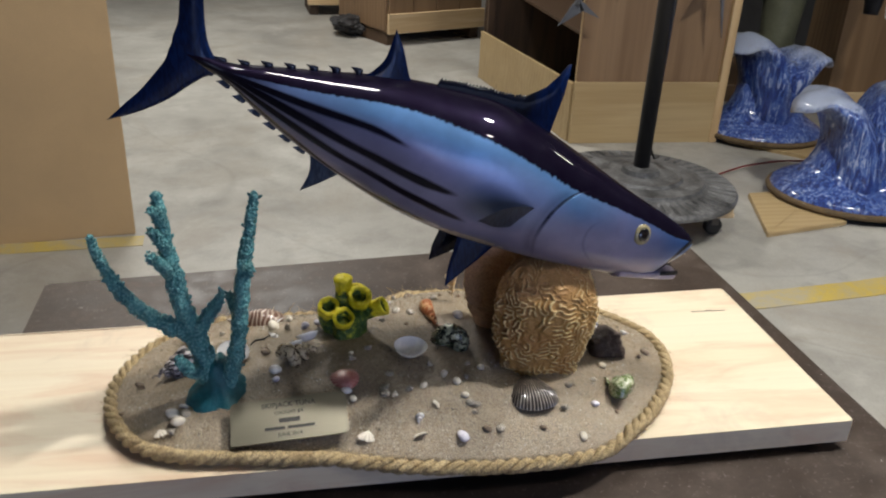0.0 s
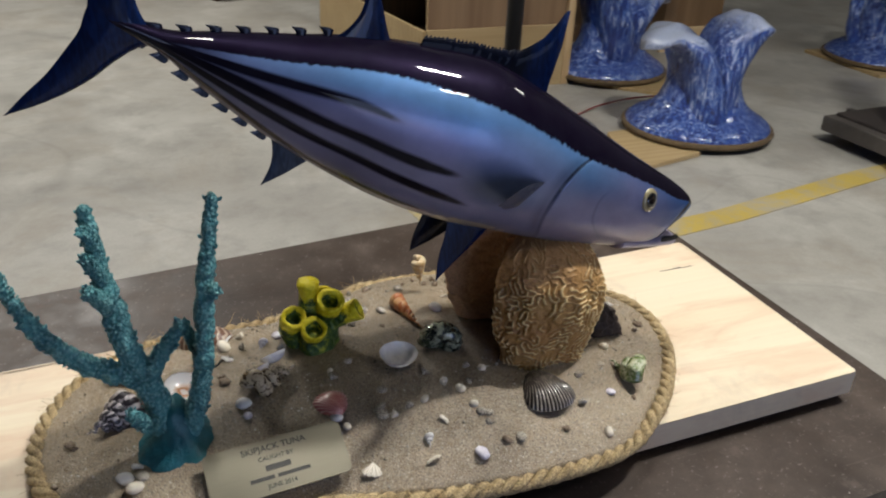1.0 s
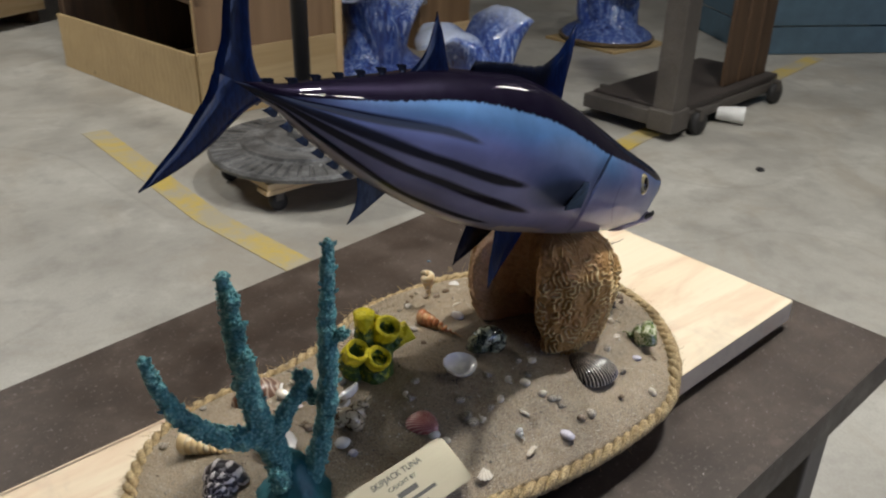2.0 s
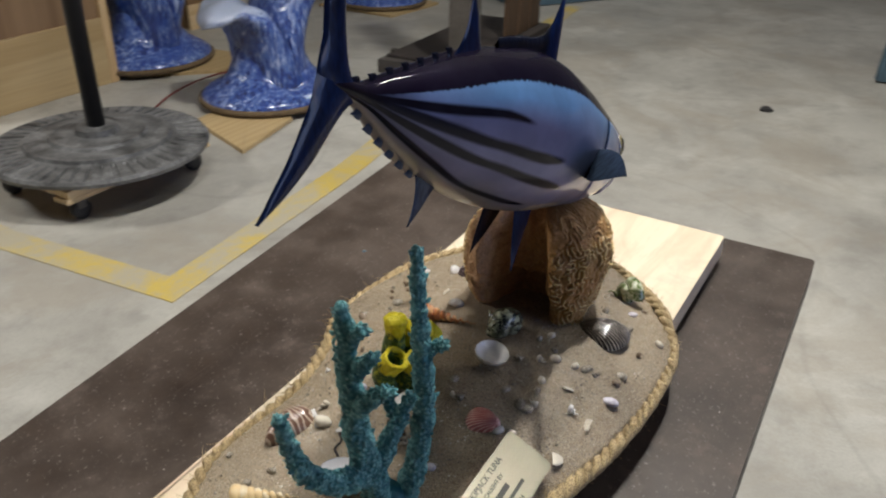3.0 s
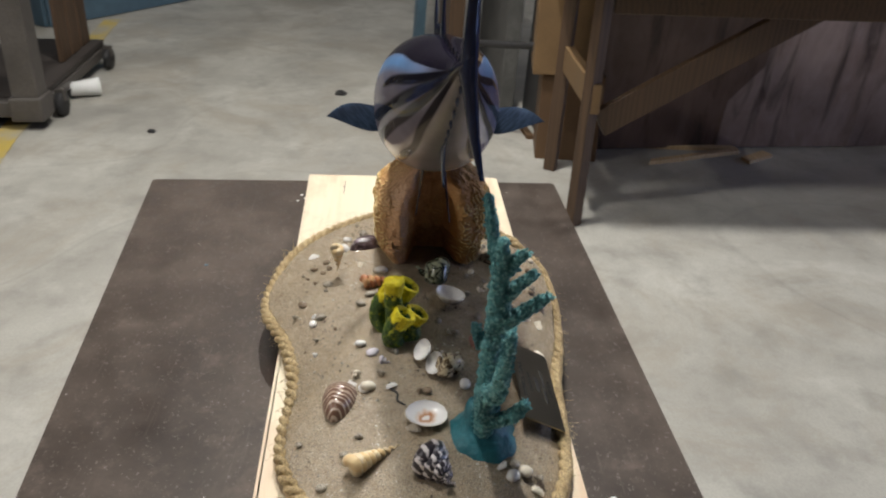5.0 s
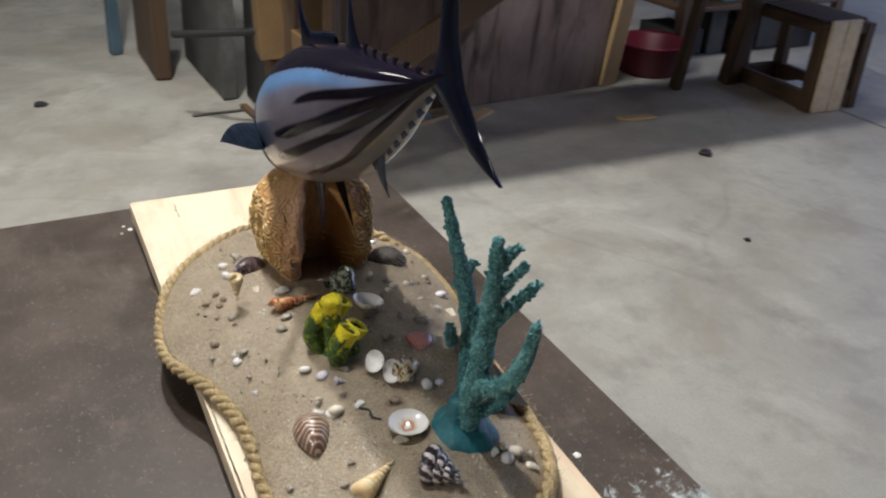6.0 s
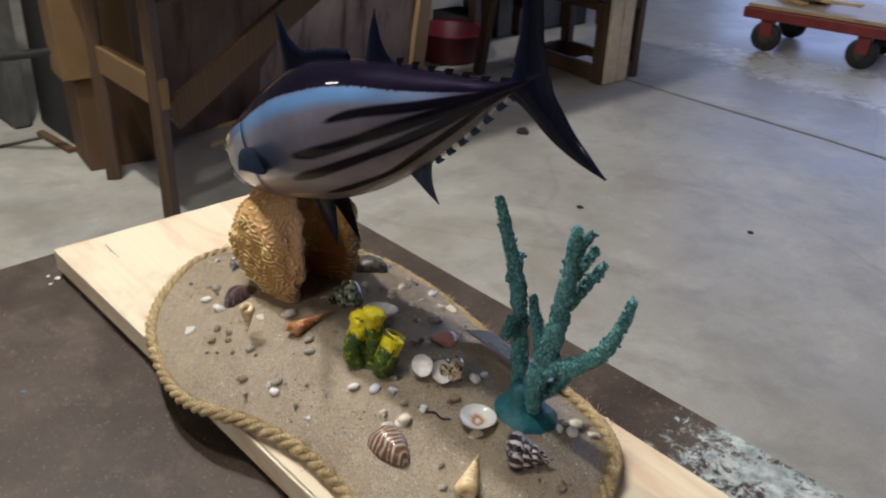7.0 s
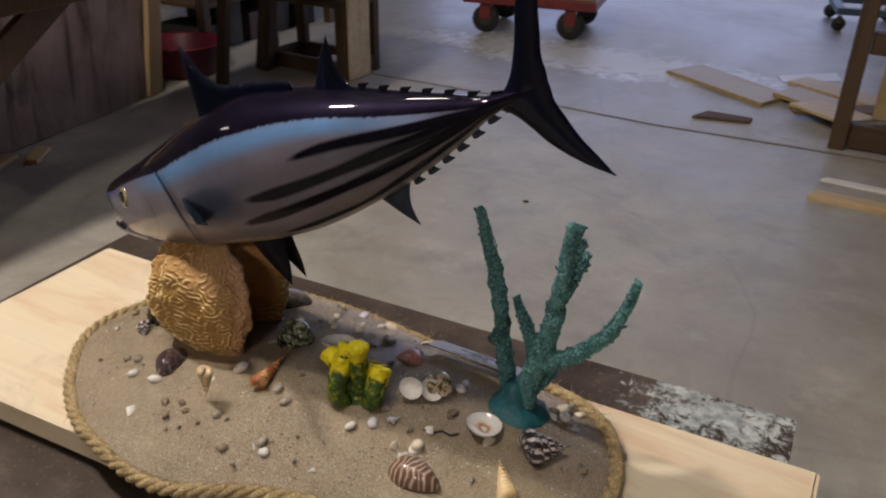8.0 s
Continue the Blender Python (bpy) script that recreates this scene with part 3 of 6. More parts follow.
def slab(corners, z0, z1, radius, steps=5):
    """A flat slab with rounded corners."""
    bm = bmesh.new()
    pts = []
    c = [Vector(p) for p in corners]
    for i, q in enumerate(c):
        a, b = (c[i - 1] - q).normalized(), (c[(i + 1) % len(c)] - q).normalized()
        for k in range(steps + 1):
            t = k / steps
            pts.append(q + a * radius * (1 - t) ** 2 + b * radius * t**2)
    for z in (z0, z1):
        for p in pts:
            bm.verts.new((p.x, p.y, z))
    bm.verts.ensure_lookup_table()
    n = len(pts)
    bm.faces.new([bm.verts[i] for i in range(n)][::-1])
    top = bm.faces.new([bm.verts[n + i] for i in range(n)])
    for i in range(n):
        j = (i + 1) % n
        bm.faces.new([bm.verts[k] for k in (i, j, n + j, n + i)])
    bmesh.ops.bevel(bm, geom=[e for e in top.edges], offset=0.004, segments=3, affect="EDGES", profile=0.5)
    return bm


CORNERS = [(-0.408, -0.276), (0.530, -0.247), (0.513, 0.400), (-0.432, 0.300)]
part("tabletop", slab(CORNERS, TOP - 0.045, TOP, 0.0035), "table", table)
for lx, ly in ((-0.35, -0.21), (0.46, -0.19), (0.45, 0.33), (-0.36, 0.23)):
    part("leg", box((lx - 0.025, ly - 0.025, 0), (lx + 0.025, ly + 0.025, TOP - 0.045), 0.004), "steel", table)

BOARD = 0.880
board = thing("pine_board", "pale pine plank raised on cleats over the dark steel table", "plank")
part("plank", slab([(-0.437, -0.157), (0.460, -0.143), (0.460, 0.145), (-0.437, 0.110)], BOARD - 0.026, BOARD, 0.002), "pine", board)
for cx in (-0.31, 0.0, 0.34):
    part("cleat", box((cx - 0.02, -0.115, TOP), (cx + 0.02, 0.095, BOARD - 0.026), 0.001), "old_wood", board)

# ---- the sand base ----
RIM = [(-0.285, -0.045), (-0.272, -0.086), (-0.245, -0.121), (-0.215, -0.136), (-0.157, -0.146), (-0.087, -0.152), (-0.040, -0.160), (-0.005, -0.167), (0.060, -0.175), (0.125, -0.176), (0.18, -0.169), (0.225, -0.145), (0.268, -0.103), (0.300, -0.050), (0.308, 0.018),
       (0.275, 0.07), (0.207, 0.126), (0.130, 0.151), (0.080, 0.156), (0.035, 0.148), (0.0, 0.131), (-0.032, 0.119), (-0.116, 0.106), (-0.2, 0.099), (-0.245, 0.07), (-0.278, 0.015)]
MID = np.array([0.01, -0.012])


def rim(th):
    """The base's outline as a radius round its middle."""
    d = np.array(RIM) - MID
    a, r = np.arctan2(d[:, 1], d[:, 0]), np.hypot(d[:, 0], d[:, 1])
    o = np.argsort(a)
    a, r = a[o], r[o]
    a, r = np.r_[a[-3:] - 2 * np.pi, a, a[:3] + 2 * np.pi], np.r_[r[-3:], r, r[:3]]
    return hermite(a, r, (np.asarray(th) + np.pi) % (2 * np.pi) - np.pi)


def sand(x, y):
    """The height of the sand."""
    dx, dy = x - MID[0], y - MID[1]
    d = np.clip(np.hypot(dx, dy) / (rim(np.arctan2(dy, dx)) - 0.009), 0, 1.04)
    # it runs out lower along the side that hangs over the plank
    front = np.clip((-0.06 - y) / 0.08, 0, 1)
    return 0.892 + 0.038 * (1 - d**2.2) - 0.0045 * front * d**4


def make_base():
    base = thing("display_base", "kidney-shaped base covered with grey-brown sand, rope round its edge", "display base")
    nr, na = 46, 240
    th = np.linspace(-np.pi, np.pi, na, endpoint=False)
    edge = rim(th) - 0.008
    verts = []
    for k in range(nr):
        f = (k / (nr - 1)) ** 0.8
        for a, e in zip(th, edge):
            x, y = MID[0] + f * e * math.cos(a), MID[1] + f * e * math.sin(a)
            wob = 0.0016 * noise.noise(Vector((x * 28, y * 28, 0.3))) + 0.0007 * noise.noise(Vector((x * 110, y * 110, 2.3)))
            verts.append((x, y, float(sand(x, y)) + wob * (1 - f**6)))
    faces = grid_faces(nr, na, True)
    low = len(verts)
    for a, e in zip(th, edge):
        verts.append((MID[0] + e * math.cos(a), MID[1] + e * math.sin(a), BOARD + 0.0005))
    for i in range(na):
        j = (i + 1) % na
        faces.append(((nr - 1) * na + i, (nr - 1) * na + j, low + j, low + i))
    shape("sand", verts, [f[::-1] for f in faces], "sand", base)
    # three-strand rope glued round the edge
    ring = np.linspace(0, 2 * np.pi, 1800)
    r = rim(ring) - 0.0055
    centre = np.stack([MID[0] + r * np.cos(ring), MID[1] + r * np.sin(ring), np.full_like(ring, BOARD + 0.0093)], -1)
    # it sags where it hangs over the plank's edge
    centre[:, 2] -= 0.0085 * np.clip((np.abs(centre[:, 1]) - 0.143) / 0.018, 0, 1) ** 0.7
    run = np.r_[0, np.cumsum(np.linalg.norm(np.diff(centre, axis=0), axis=1))]
    out = np.stack([np.cos(ring), np.sin(ring), 0 * ring], -1)
    turns = round(run[-1] / 0.038)
    for s in range(3):
        ph = 2 * np.pi * (turns * run / run[-1] + s / 3)
        off = 0.0037 * (np.cos(ph)[:, None] * out + np.sin(ph)[:, None] * np.array([0, 0, 1.0]))
        rad = 0.0038 + 0.0003 * np.sin(run * 180 + s) + 0.00035 * np.array([noise.noise(Vector((q * 420, s * 9.0, 0))) for q in run])
        v, f = tube(centre + off, rad, 7)
        shape("rope_strand", v, f, "rope", base, "three-strand natural fibre rope")
    # loose fibres
    rnd = random.Random(5)
    v, f = [], []
    for _ in range(1300):
        k = rnd.randrange(1800)
        p = centre[k] + np.array([rnd.gauss(0, 0.002), rnd.gauss(0, 0.002), rnd.uniform(0.001, 0.006)])
        d = np.array([rnd.gauss(0, 1), rnd.gauss(0, 1), rnd.uniform(-0.2, 0.9)])
        d = d / np.linalg.norm(d) * rnd.uniform(0.006, 0.014) + np.gradient(centre, axis=0)[k] * rnd.choice((-6, 6))
        tv, tf = tube([p, p + d * 0.5, p + d + np.array([0, 0, -0.001])], [0.00025, 0.0002, 0.0001], 3)
        f += [tuple(i + len(v) for i in q) for q in tf]
        v += tv
    tagged(shape("rope_fuzz", v, f, "rope", base), kind="stuff")


make_base()

# ---- the tuna ----
FS = np.array([.0005, .006, .014, .024, .035, .055, .085, .14, .20, .25, .30, .35, .40, .45, .48, .505, .515])
FT = np.array([.0105, .0140, .0172, .0203, .023, .027, .033, .046, .059, .065, .057, .045, .028, .012, .003, .002, .001])
FB = np.array([-.003, -.012, -.023, -.0375, -.0465, -.0515, -.0580, -.068, -.074, -.077, -.073, -.062, -.047, -.027, -.013, -.007, -.005])
FW = np.array([.005, .009, .0130, .0180, .0225, .0300, .039, .051, .0595, .061, .0555, .0455, .0325, .018, .010, .0065, .0045])
TILT_F = radians(22.5)
ALONG, ABOVE, NOSE = np.array([-math.cos(TILT_F), 0, math.sin(TILT_F)]), np.array([math.sin(TILT_F), 0, math.cos(TILT_F)]), np.array([.297, 0, 1.032])


def bend(s):
    return -.029 - .016 * np.clip((s - .3) / .25, 0, 1.4) ** 2 - .010 * np.clip((.2 - s) / .2, 0, 1.1) ** 1.2


def in_fish(s, y, h):
    """A place from the way along the fish, to its left and above its axis."""
    s, y, h = (np.asarray(v, float) for v in (s, y, h))
    return NOSE + np.multiply.outer(s, ALONG) + np.multiply.outer(h, ABOVE) + np.stack([0 * s, y + bend(s), 0 * s], -1)


def body(s, a):
    """The fish's skin: a is the angle from the top, positive to its right side."""
    t, b, w = (hermite(FS, f, s) for f in (FT, FB, FW))
    c, h = (t + b) / 2, (t - b) / 2 * (1 - .07 * np.clip(w / .06, 0, 1))
    return in_fish(s, -w * np.sign(np.sin(a)) * np.abs(np.sin(a)) ** .92, c + h * np.sign(np.cos(a)) * np.abs(np.cos(a)) ** .92)


def band(v, centre, half, soft):
    return np.clip((half - np.abs(v - centre)) / soft + 0.5, 0, 1)


def make_body(fish):
    ns, na = 420, 320
    s = 0.515 * np.linspace(0, 1, ns) ** 1.0
    a = np.linspace(-np.pi, np.pi, na, endpoint=False)
    S, Q = (m.ravel() for m in np.meshgrid(s, a, indexing="ij"))
    P = body(S, Q)
    V = np.abs(Q) / np.pi
    rnd = np.array([noise.noise(Vector((x * 260, (2.0 if q > 0 else 7.0), 0.0))) + 0.6 * noise.noise(Vector((x * 700, (3.0 if q > 0 else 9.0), 0))) for x, q in zip(S, Q)])
    soft = np.array([noise.noise(Vector(p) * 26) for p in P])
    # side: lavender grey, bluer towards the back and on the head, pale on the belly
    grey, pale, blue, bright, night = (np.array(c) for c in ((.235, .232, .375), (.36, .33, .34), (.065, .130, .33), (.150, .310, .60), (.0060, .0036, .012)))
    edge = hermite(np.array([0, .02, .06, .106, .156, .2, .264, .314, .352, .389, .432, .457, .49, .52]), np.array([.30, .295, .275, .290, .325, .32, .298, .268, .268, .285, .315, .345, .43, .6]), S)
    under = V - edge
    col = grey + 0 * V[:, None]
    k = np.clip((V - .74 - .05 * soft) / .16, 0, 1)[:, None]
    col = col * (1 - k) + pale * k
    # left flank greyer and less blue: its duller light goes into the colour
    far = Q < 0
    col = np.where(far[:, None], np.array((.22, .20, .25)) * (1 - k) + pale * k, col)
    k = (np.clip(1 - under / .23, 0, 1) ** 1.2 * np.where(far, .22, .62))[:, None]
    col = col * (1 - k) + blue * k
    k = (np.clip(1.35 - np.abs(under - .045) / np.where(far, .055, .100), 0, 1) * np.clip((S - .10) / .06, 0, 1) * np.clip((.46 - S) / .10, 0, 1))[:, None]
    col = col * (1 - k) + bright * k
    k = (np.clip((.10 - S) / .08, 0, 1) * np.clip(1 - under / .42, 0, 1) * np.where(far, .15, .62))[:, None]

    col = col * (1 - k) + np.array((.03, .12, .36)) * k
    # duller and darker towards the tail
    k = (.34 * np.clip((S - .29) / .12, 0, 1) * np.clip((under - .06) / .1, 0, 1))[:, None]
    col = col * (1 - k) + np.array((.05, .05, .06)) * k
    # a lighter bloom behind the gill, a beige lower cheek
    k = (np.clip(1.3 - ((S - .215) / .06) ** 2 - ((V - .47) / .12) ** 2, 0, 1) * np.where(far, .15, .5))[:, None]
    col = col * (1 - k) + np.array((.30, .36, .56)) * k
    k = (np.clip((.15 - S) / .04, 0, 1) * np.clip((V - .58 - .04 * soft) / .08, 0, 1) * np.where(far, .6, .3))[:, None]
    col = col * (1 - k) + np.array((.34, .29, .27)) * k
    # pale breast round the breast fins
    ragged = .010 * rnd + .022 * np.abs(((S * 90) % 1) - .5)
    k = np.clip((1 - ((S - .222 - ragged) / .034) ** 2 - ((V - .835) / .060) ** 2) / .22, 0, 1)[:, None] * .85
    col = col * (1 - k) + np.array((.60, .50, .37)) * k
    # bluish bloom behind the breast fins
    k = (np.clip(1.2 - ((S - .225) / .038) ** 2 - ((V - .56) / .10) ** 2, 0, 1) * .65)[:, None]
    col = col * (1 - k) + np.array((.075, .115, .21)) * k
    # dark stripes that run together towards the tail
    dark = 0 * V
    for ss, vs, start, half in (((.31, .362, .40, .45, .5), (.455, .425, .425, .435, .45), .318, .020), ((.25, .335, .395, .45, .5), (.562, .556, .535, .52, .5), .262, .021),
                                ((.24, .312, .37, .42, .5), (.676, .655, .645, .63, .6), .243, .021), ((.25, .317, .36, .407, .5), (.800, .815, .83, .79, .72), .268, .019)):
        v0 = hermite(np.array(ss), np.array(vs), np.clip(S, ss[0], .5))
        w = half * np.clip((S - start) / .035, 0, 1) ** .6 * (1 + 1.5 * np.clip((S - .36) / .12, 0, 1)) * np.where(far, 1.3, 1.0)
        dark = np.maximum(dark, band(V, v0 + .004 * soft, w, .010 + .008 * np.clip((S - .3) / .1, 0, 1)) * np.clip((S - start) / .012, 0, 1))
    dark = np.maximum(dark, np.clip((S - .43) / .05, 0, 1) * np.clip((.74 - V) / .1, 0, 1))
    dark = np.maximum(dark, np.clip((S - .492) / .02, 0, 1))
    col = col * (1 - dark[:, None]) + np.array((.005, .004, .009)) * dark[:, None]
    # the gill slit and the cheek line
    slit = hermite(np.array([0, .29, .33, .45, .61, .75, 1.0]), np.array([.13, .148, .157, .174, .179, .168, .15]), V)
    k = band(S, slit, .0016, .0018) * np.clip((V - .30) / .03, 0, 1) * np.clip((.66 - V) / .16, 0, 1)
    k2 = band(S, slit + .005, .005, .008) * np.clip((V - .32) / .05, 0, 1) * np.clip((.80 - V) / .10, 0, 1) * .35
    cheek = hermite(np.array([0, .40, .46, .56, .68, 1.0]), np.array([.10, .122, .131, .130, .108, .06]), V)
    k3 = band(S, cheek, .001, .003) * np.clip((V - .42) / .05, 0, 1) * np.clip((.72 - V) / .08, 0, 1) * .35
    col = col * (1 - np.maximum(np.maximum(k, k2), k3)[:, None]) + np.array((.012, .016, .03)) * np.maximum(np.maximum(k, k2), k3)[:, None]
    # the dark back with a ragged lower edge
    k = np.clip((edge + .012 * rnd - V) / .006 + .5, 0, 1)[:, None]
    col = col * (1 - k) + night * k
    # blue snout
    k = (np.clip((.045 - S) / .035, 0, 1) * np.clip((V - .2) / .1, 0, 1) * .75)[:, None] * np.where(V < edge, 0, 1)[:, None]
    col = col * (1 - k) + np.array((.030, .095, .27)) * k
    col = col * (1 + .22 * soft[:, None])
    # mouth line
    lip = hermite(np.array([0, .33, .5, .7, 1.0]), np.array([.002, .004, .012, .023, .030]), V)
    k = (band(S, lip, .0042, .0022) * np.clip((V - .25) / .06, 0, 1) * np.clip((.76 - V) / .05, 0, 1))[:, None]
    col = col * (1 - k) + np.array((.012, .014, .02)) * k
    # the gill cover stands a little proud of the body
    n = P - in_fish(S, 0 * S, 0 * S)
    n /= np.linalg.norm(n, axis=1)[:, None] + 1e-9
    lift = .0016 * np.clip((slit - S) / .0015, 0, 1) * np.clip((S - .09) / .07, 0, 1) * np.clip((V - .28) / .06, 0, 1) * np.clip((.86 - V) / .10, 0, 1)
    P = P + n * lift[:, None]
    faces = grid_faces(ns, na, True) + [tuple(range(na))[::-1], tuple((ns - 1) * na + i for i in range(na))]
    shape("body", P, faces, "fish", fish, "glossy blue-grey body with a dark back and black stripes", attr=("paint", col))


def blade(name, lead, trail, thick, material, fish, label="", out=(0.0, 0.0)):
    """A thin fin between its front and back edge, both from root to tip, as points of (along, above); out: sideways at root and tip."""
    nu, nv = 30, 12
    a, b = spline(lead, nu), spline(trail, nu)
    verts, faces = [], []
    for side in (1, -1):
        k0 = len(verts)
        for i in range(nu):
            u = i / (nu - 1)
            for j in range(nv):
                w = j / (nv - 1)
                q = a[i] * (1 - w) + b[i] * w
                t = thick / 2 * (1 - .75 * u) * math.sin(math.pi * w ** .8) ** .6 if 0 < j < nv - 1 else 0
                verts.append(in_fish(q[0], out[0] + (out[1] - out[0]) * u + side * t, q[1]))
        faces += [tuple(x + k0 for x in f)[::side] for f in grid_faces(nu, nv)]
    # left face nearly black, right face carries the blue
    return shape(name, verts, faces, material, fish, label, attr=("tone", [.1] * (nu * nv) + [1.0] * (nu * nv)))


def make_fish():
    fish = thing("tuna_model", "glossy painted skipjack tuna model with blue band and black stripes", "fish model")
    make_body(fish)
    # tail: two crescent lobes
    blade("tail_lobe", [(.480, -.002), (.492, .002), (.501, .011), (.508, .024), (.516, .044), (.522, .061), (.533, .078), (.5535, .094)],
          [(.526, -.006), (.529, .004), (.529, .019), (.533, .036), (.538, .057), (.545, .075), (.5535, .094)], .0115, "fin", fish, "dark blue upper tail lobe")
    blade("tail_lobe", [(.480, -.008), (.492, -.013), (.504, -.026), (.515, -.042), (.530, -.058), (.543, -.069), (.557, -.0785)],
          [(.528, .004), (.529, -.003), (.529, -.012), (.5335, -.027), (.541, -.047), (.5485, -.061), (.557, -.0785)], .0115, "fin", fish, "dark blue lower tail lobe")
    # first back fin: a tall blade and a low ragged ridge behind it
    ridge = [(.190, .052), (.1915, .066), (.1945, .090), (.201, .117), (.2035, .116), (.207, .104), (.213, .090), (.221, .081)]
    rnd = random.Random(3)
    for k in range(26):
        s = .226 + k * .0032
        h = float(hermite(np.array([.22, .24, .27, .31]), np.array([.078, .0715, .067, .0585]), np.array([s]))[0])
        ridge += [(s, h + .0012 * rnd.random()), (s + .0016, h - .0020 * rnd.random() - .0008)]
    ridge += [(.312, .050), (.28, .055), (.24, .056), (.21, .052)]
    # fill as strips, since the ridge is long and low
    top = np.array(ridge[:-4])
    foot_h = hermite(FS, FT, top[:, 0]) - .006
    verts, faces = [], []
    for side in (1, -1):
        k0 = len(verts)
        for (s, h), f in zip(top, foot_h):
            for r, w in ((0.0, .0022), (.5, .0018), (1.0, .0005)):
                verts.append(in_fish(s, side * w, f + (h - f) * r))
        n = len(top)
        for i in range(n - 1):
            for r in range(2):
                a = k0 + 3 * i + r
                faces.append((a, a + 1, a + 4, a + 3)[::side])
    n = len(top)
    for i in range(n - 1):
        faces.append((3 * i + 2, 3 * n + 3 * i + 2, 3 * n + 3 * i + 5, 3 * i + 5))
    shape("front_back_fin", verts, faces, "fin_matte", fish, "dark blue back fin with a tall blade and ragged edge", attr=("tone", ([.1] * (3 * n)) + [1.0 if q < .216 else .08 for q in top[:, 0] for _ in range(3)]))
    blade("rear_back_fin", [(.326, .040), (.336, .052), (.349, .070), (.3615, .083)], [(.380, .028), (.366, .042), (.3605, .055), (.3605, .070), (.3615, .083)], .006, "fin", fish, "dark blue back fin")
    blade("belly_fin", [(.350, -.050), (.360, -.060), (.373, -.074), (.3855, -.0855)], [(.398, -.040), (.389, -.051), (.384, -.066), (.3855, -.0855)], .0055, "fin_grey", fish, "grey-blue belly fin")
    # finlets: small flags that point to the tail
    for k in range(7):
        s = .374 + k * .0182
        h = float(hermite(FS, FT, np.array([s]))[0]) - .0012
        blade("finlet", [(s, h - .003), (s + .0003, h + .003), (s + .0116, h + .0022)], [(s + .006, h - .006), (s + .0062, h - .002), (s + .0116, h + .0022)], .003, "fin_dark", fish)
    for k in range(7):
        s = .394 + k * .0160
        h = float(hermite(FS, FB, np.array([s]))[0]) * .97 + .001
        blade("finlet", [(s, h + .003), (s + .0003, h - .0042), (s + .0125, h - .0022)], [(s + .007, h + .006), (s + .0072, h + .002), (s + .0125, h - .0022)], .0028, "fin_grey", fish)
    # breast fins stand out from the sides
    for sign in (1, -1):
        root_f, root_b, tip = np.array([.190, .0550, -.006]), np.array([.206, .0560, -.031]), np.array([.256, .106, -.021])
        verts, faces, nu, nv = [], [], 26, 12
        for top_side in (1, -1):
            k0 = len(verts)
            for i in range(nu):
                u = i / (nu - 1)
                lead = root_f * (1 - u) + tip * u + np.array([.004, .006, .008]) * math.sin(math.pi * u)
                trail = root_b * (1 - u) + tip * u + np.array([.004, -.004, -.007]) * math.sin(math.pi * u) * (1 - u)
                for j in range(nv):
                    w = j / (nv - 1)
                    q = lead * (1 - w) + trail * w
                    thick = .0020 * (1 - u * .8) * math.sin(math.pi * w) ** 0.5
                    verts.append(in_fish(q[0], -sign * q[1], q[2] + top_side * thick))
            faces += [tuple(x + k0 for x in f)[:: sign * top_side] for f in grid_faces(nu, nv)]
        shape("breast_fin", verts, faces, "fin_breast", fish, "grey-blue breast fin", attr=("tone", [1.0] * len(verts)))
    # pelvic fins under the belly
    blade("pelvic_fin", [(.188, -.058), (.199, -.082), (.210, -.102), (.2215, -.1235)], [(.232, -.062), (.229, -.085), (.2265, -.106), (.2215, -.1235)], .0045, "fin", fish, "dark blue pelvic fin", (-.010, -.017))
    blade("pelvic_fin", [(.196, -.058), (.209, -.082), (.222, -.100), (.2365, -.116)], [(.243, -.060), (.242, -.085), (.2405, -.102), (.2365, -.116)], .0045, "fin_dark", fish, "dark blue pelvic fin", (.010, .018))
    # eyes: a pale ring round a black pupil under a clear dome
    for sign in (1, -1):
        c = body(np.array([.071]), np.array([sign * .385 * math.pi]))[0]
        e = body(np.array([.081, .061]), np.array([sign * .385 * math.pi] * 2))
        f = body(np.array([.071, .071]), np.array([sign * .36 * math.pi, sign * .41 * math.pi]))
        nrm = np.cross(e[1] - e[0], f[1] - f[0])
        nrm = nrm / np.linalg.norm(nrm)
        nrm = nrm if nrm[1] * -sign > 0 else -nrm
        m = Matrix.Translation(c) @ Vector(nrm).to_track_quat("Z", "Y").to_matrix().to_4x4()
        v, f = lathe([(.0106, -.004), (.0104, -.0006), (.0097, .0008), (.0080, .0016), (.0056, .0019)], 40, m)
        eye = shape("eye", v, f, "eye_ring", fish, "tan ring of the eye")
        v, f = lathe([(.0070, .0010), (.0068, .0022), (.0052, .0030), (.0027, .0035), (.0002, .0036)], 32, m)
        shape("pupil", v, f, "ink_gloss", eye, "glossy black pupil")
    # the lower jaw juts out below the snout, its mouth a little open
    verts, faces, nu, nv = [], [], 24, 24
    for i in range(nu):
        u = i / (nu - 1)
        s = .066 - .065 * u
        low = float(hermite(np.array([-.010, .010, .035, .062]), np.array([-.0325, -.0396, -.0462, -.0530]), np.array([s]))[0])
        w = float(np.interp(s, [-.010, -.004, .010, .035, .062], [.0035, .0085, .0125, .0185, .0235]))
        t = .0056 + .0026 * (1 - u)
        for j in range(nv):
            a = 2 * math.pi * j / nv
            # a trough: the sides stand higher than the floor of the mouth
            rise = .0022 * math.cos(a) ** 2 * (1 if math.sin(a) > 0 else .3)
            verts.append(in_fish(s, w * math.cos(a), low + t + t * math.sin(a) + rise))
    faces = grid_faces(nu, nv, True) + [tuple(range(nv))[::-1], tuple((nu - 1) * nv + j for j in range(nv))]
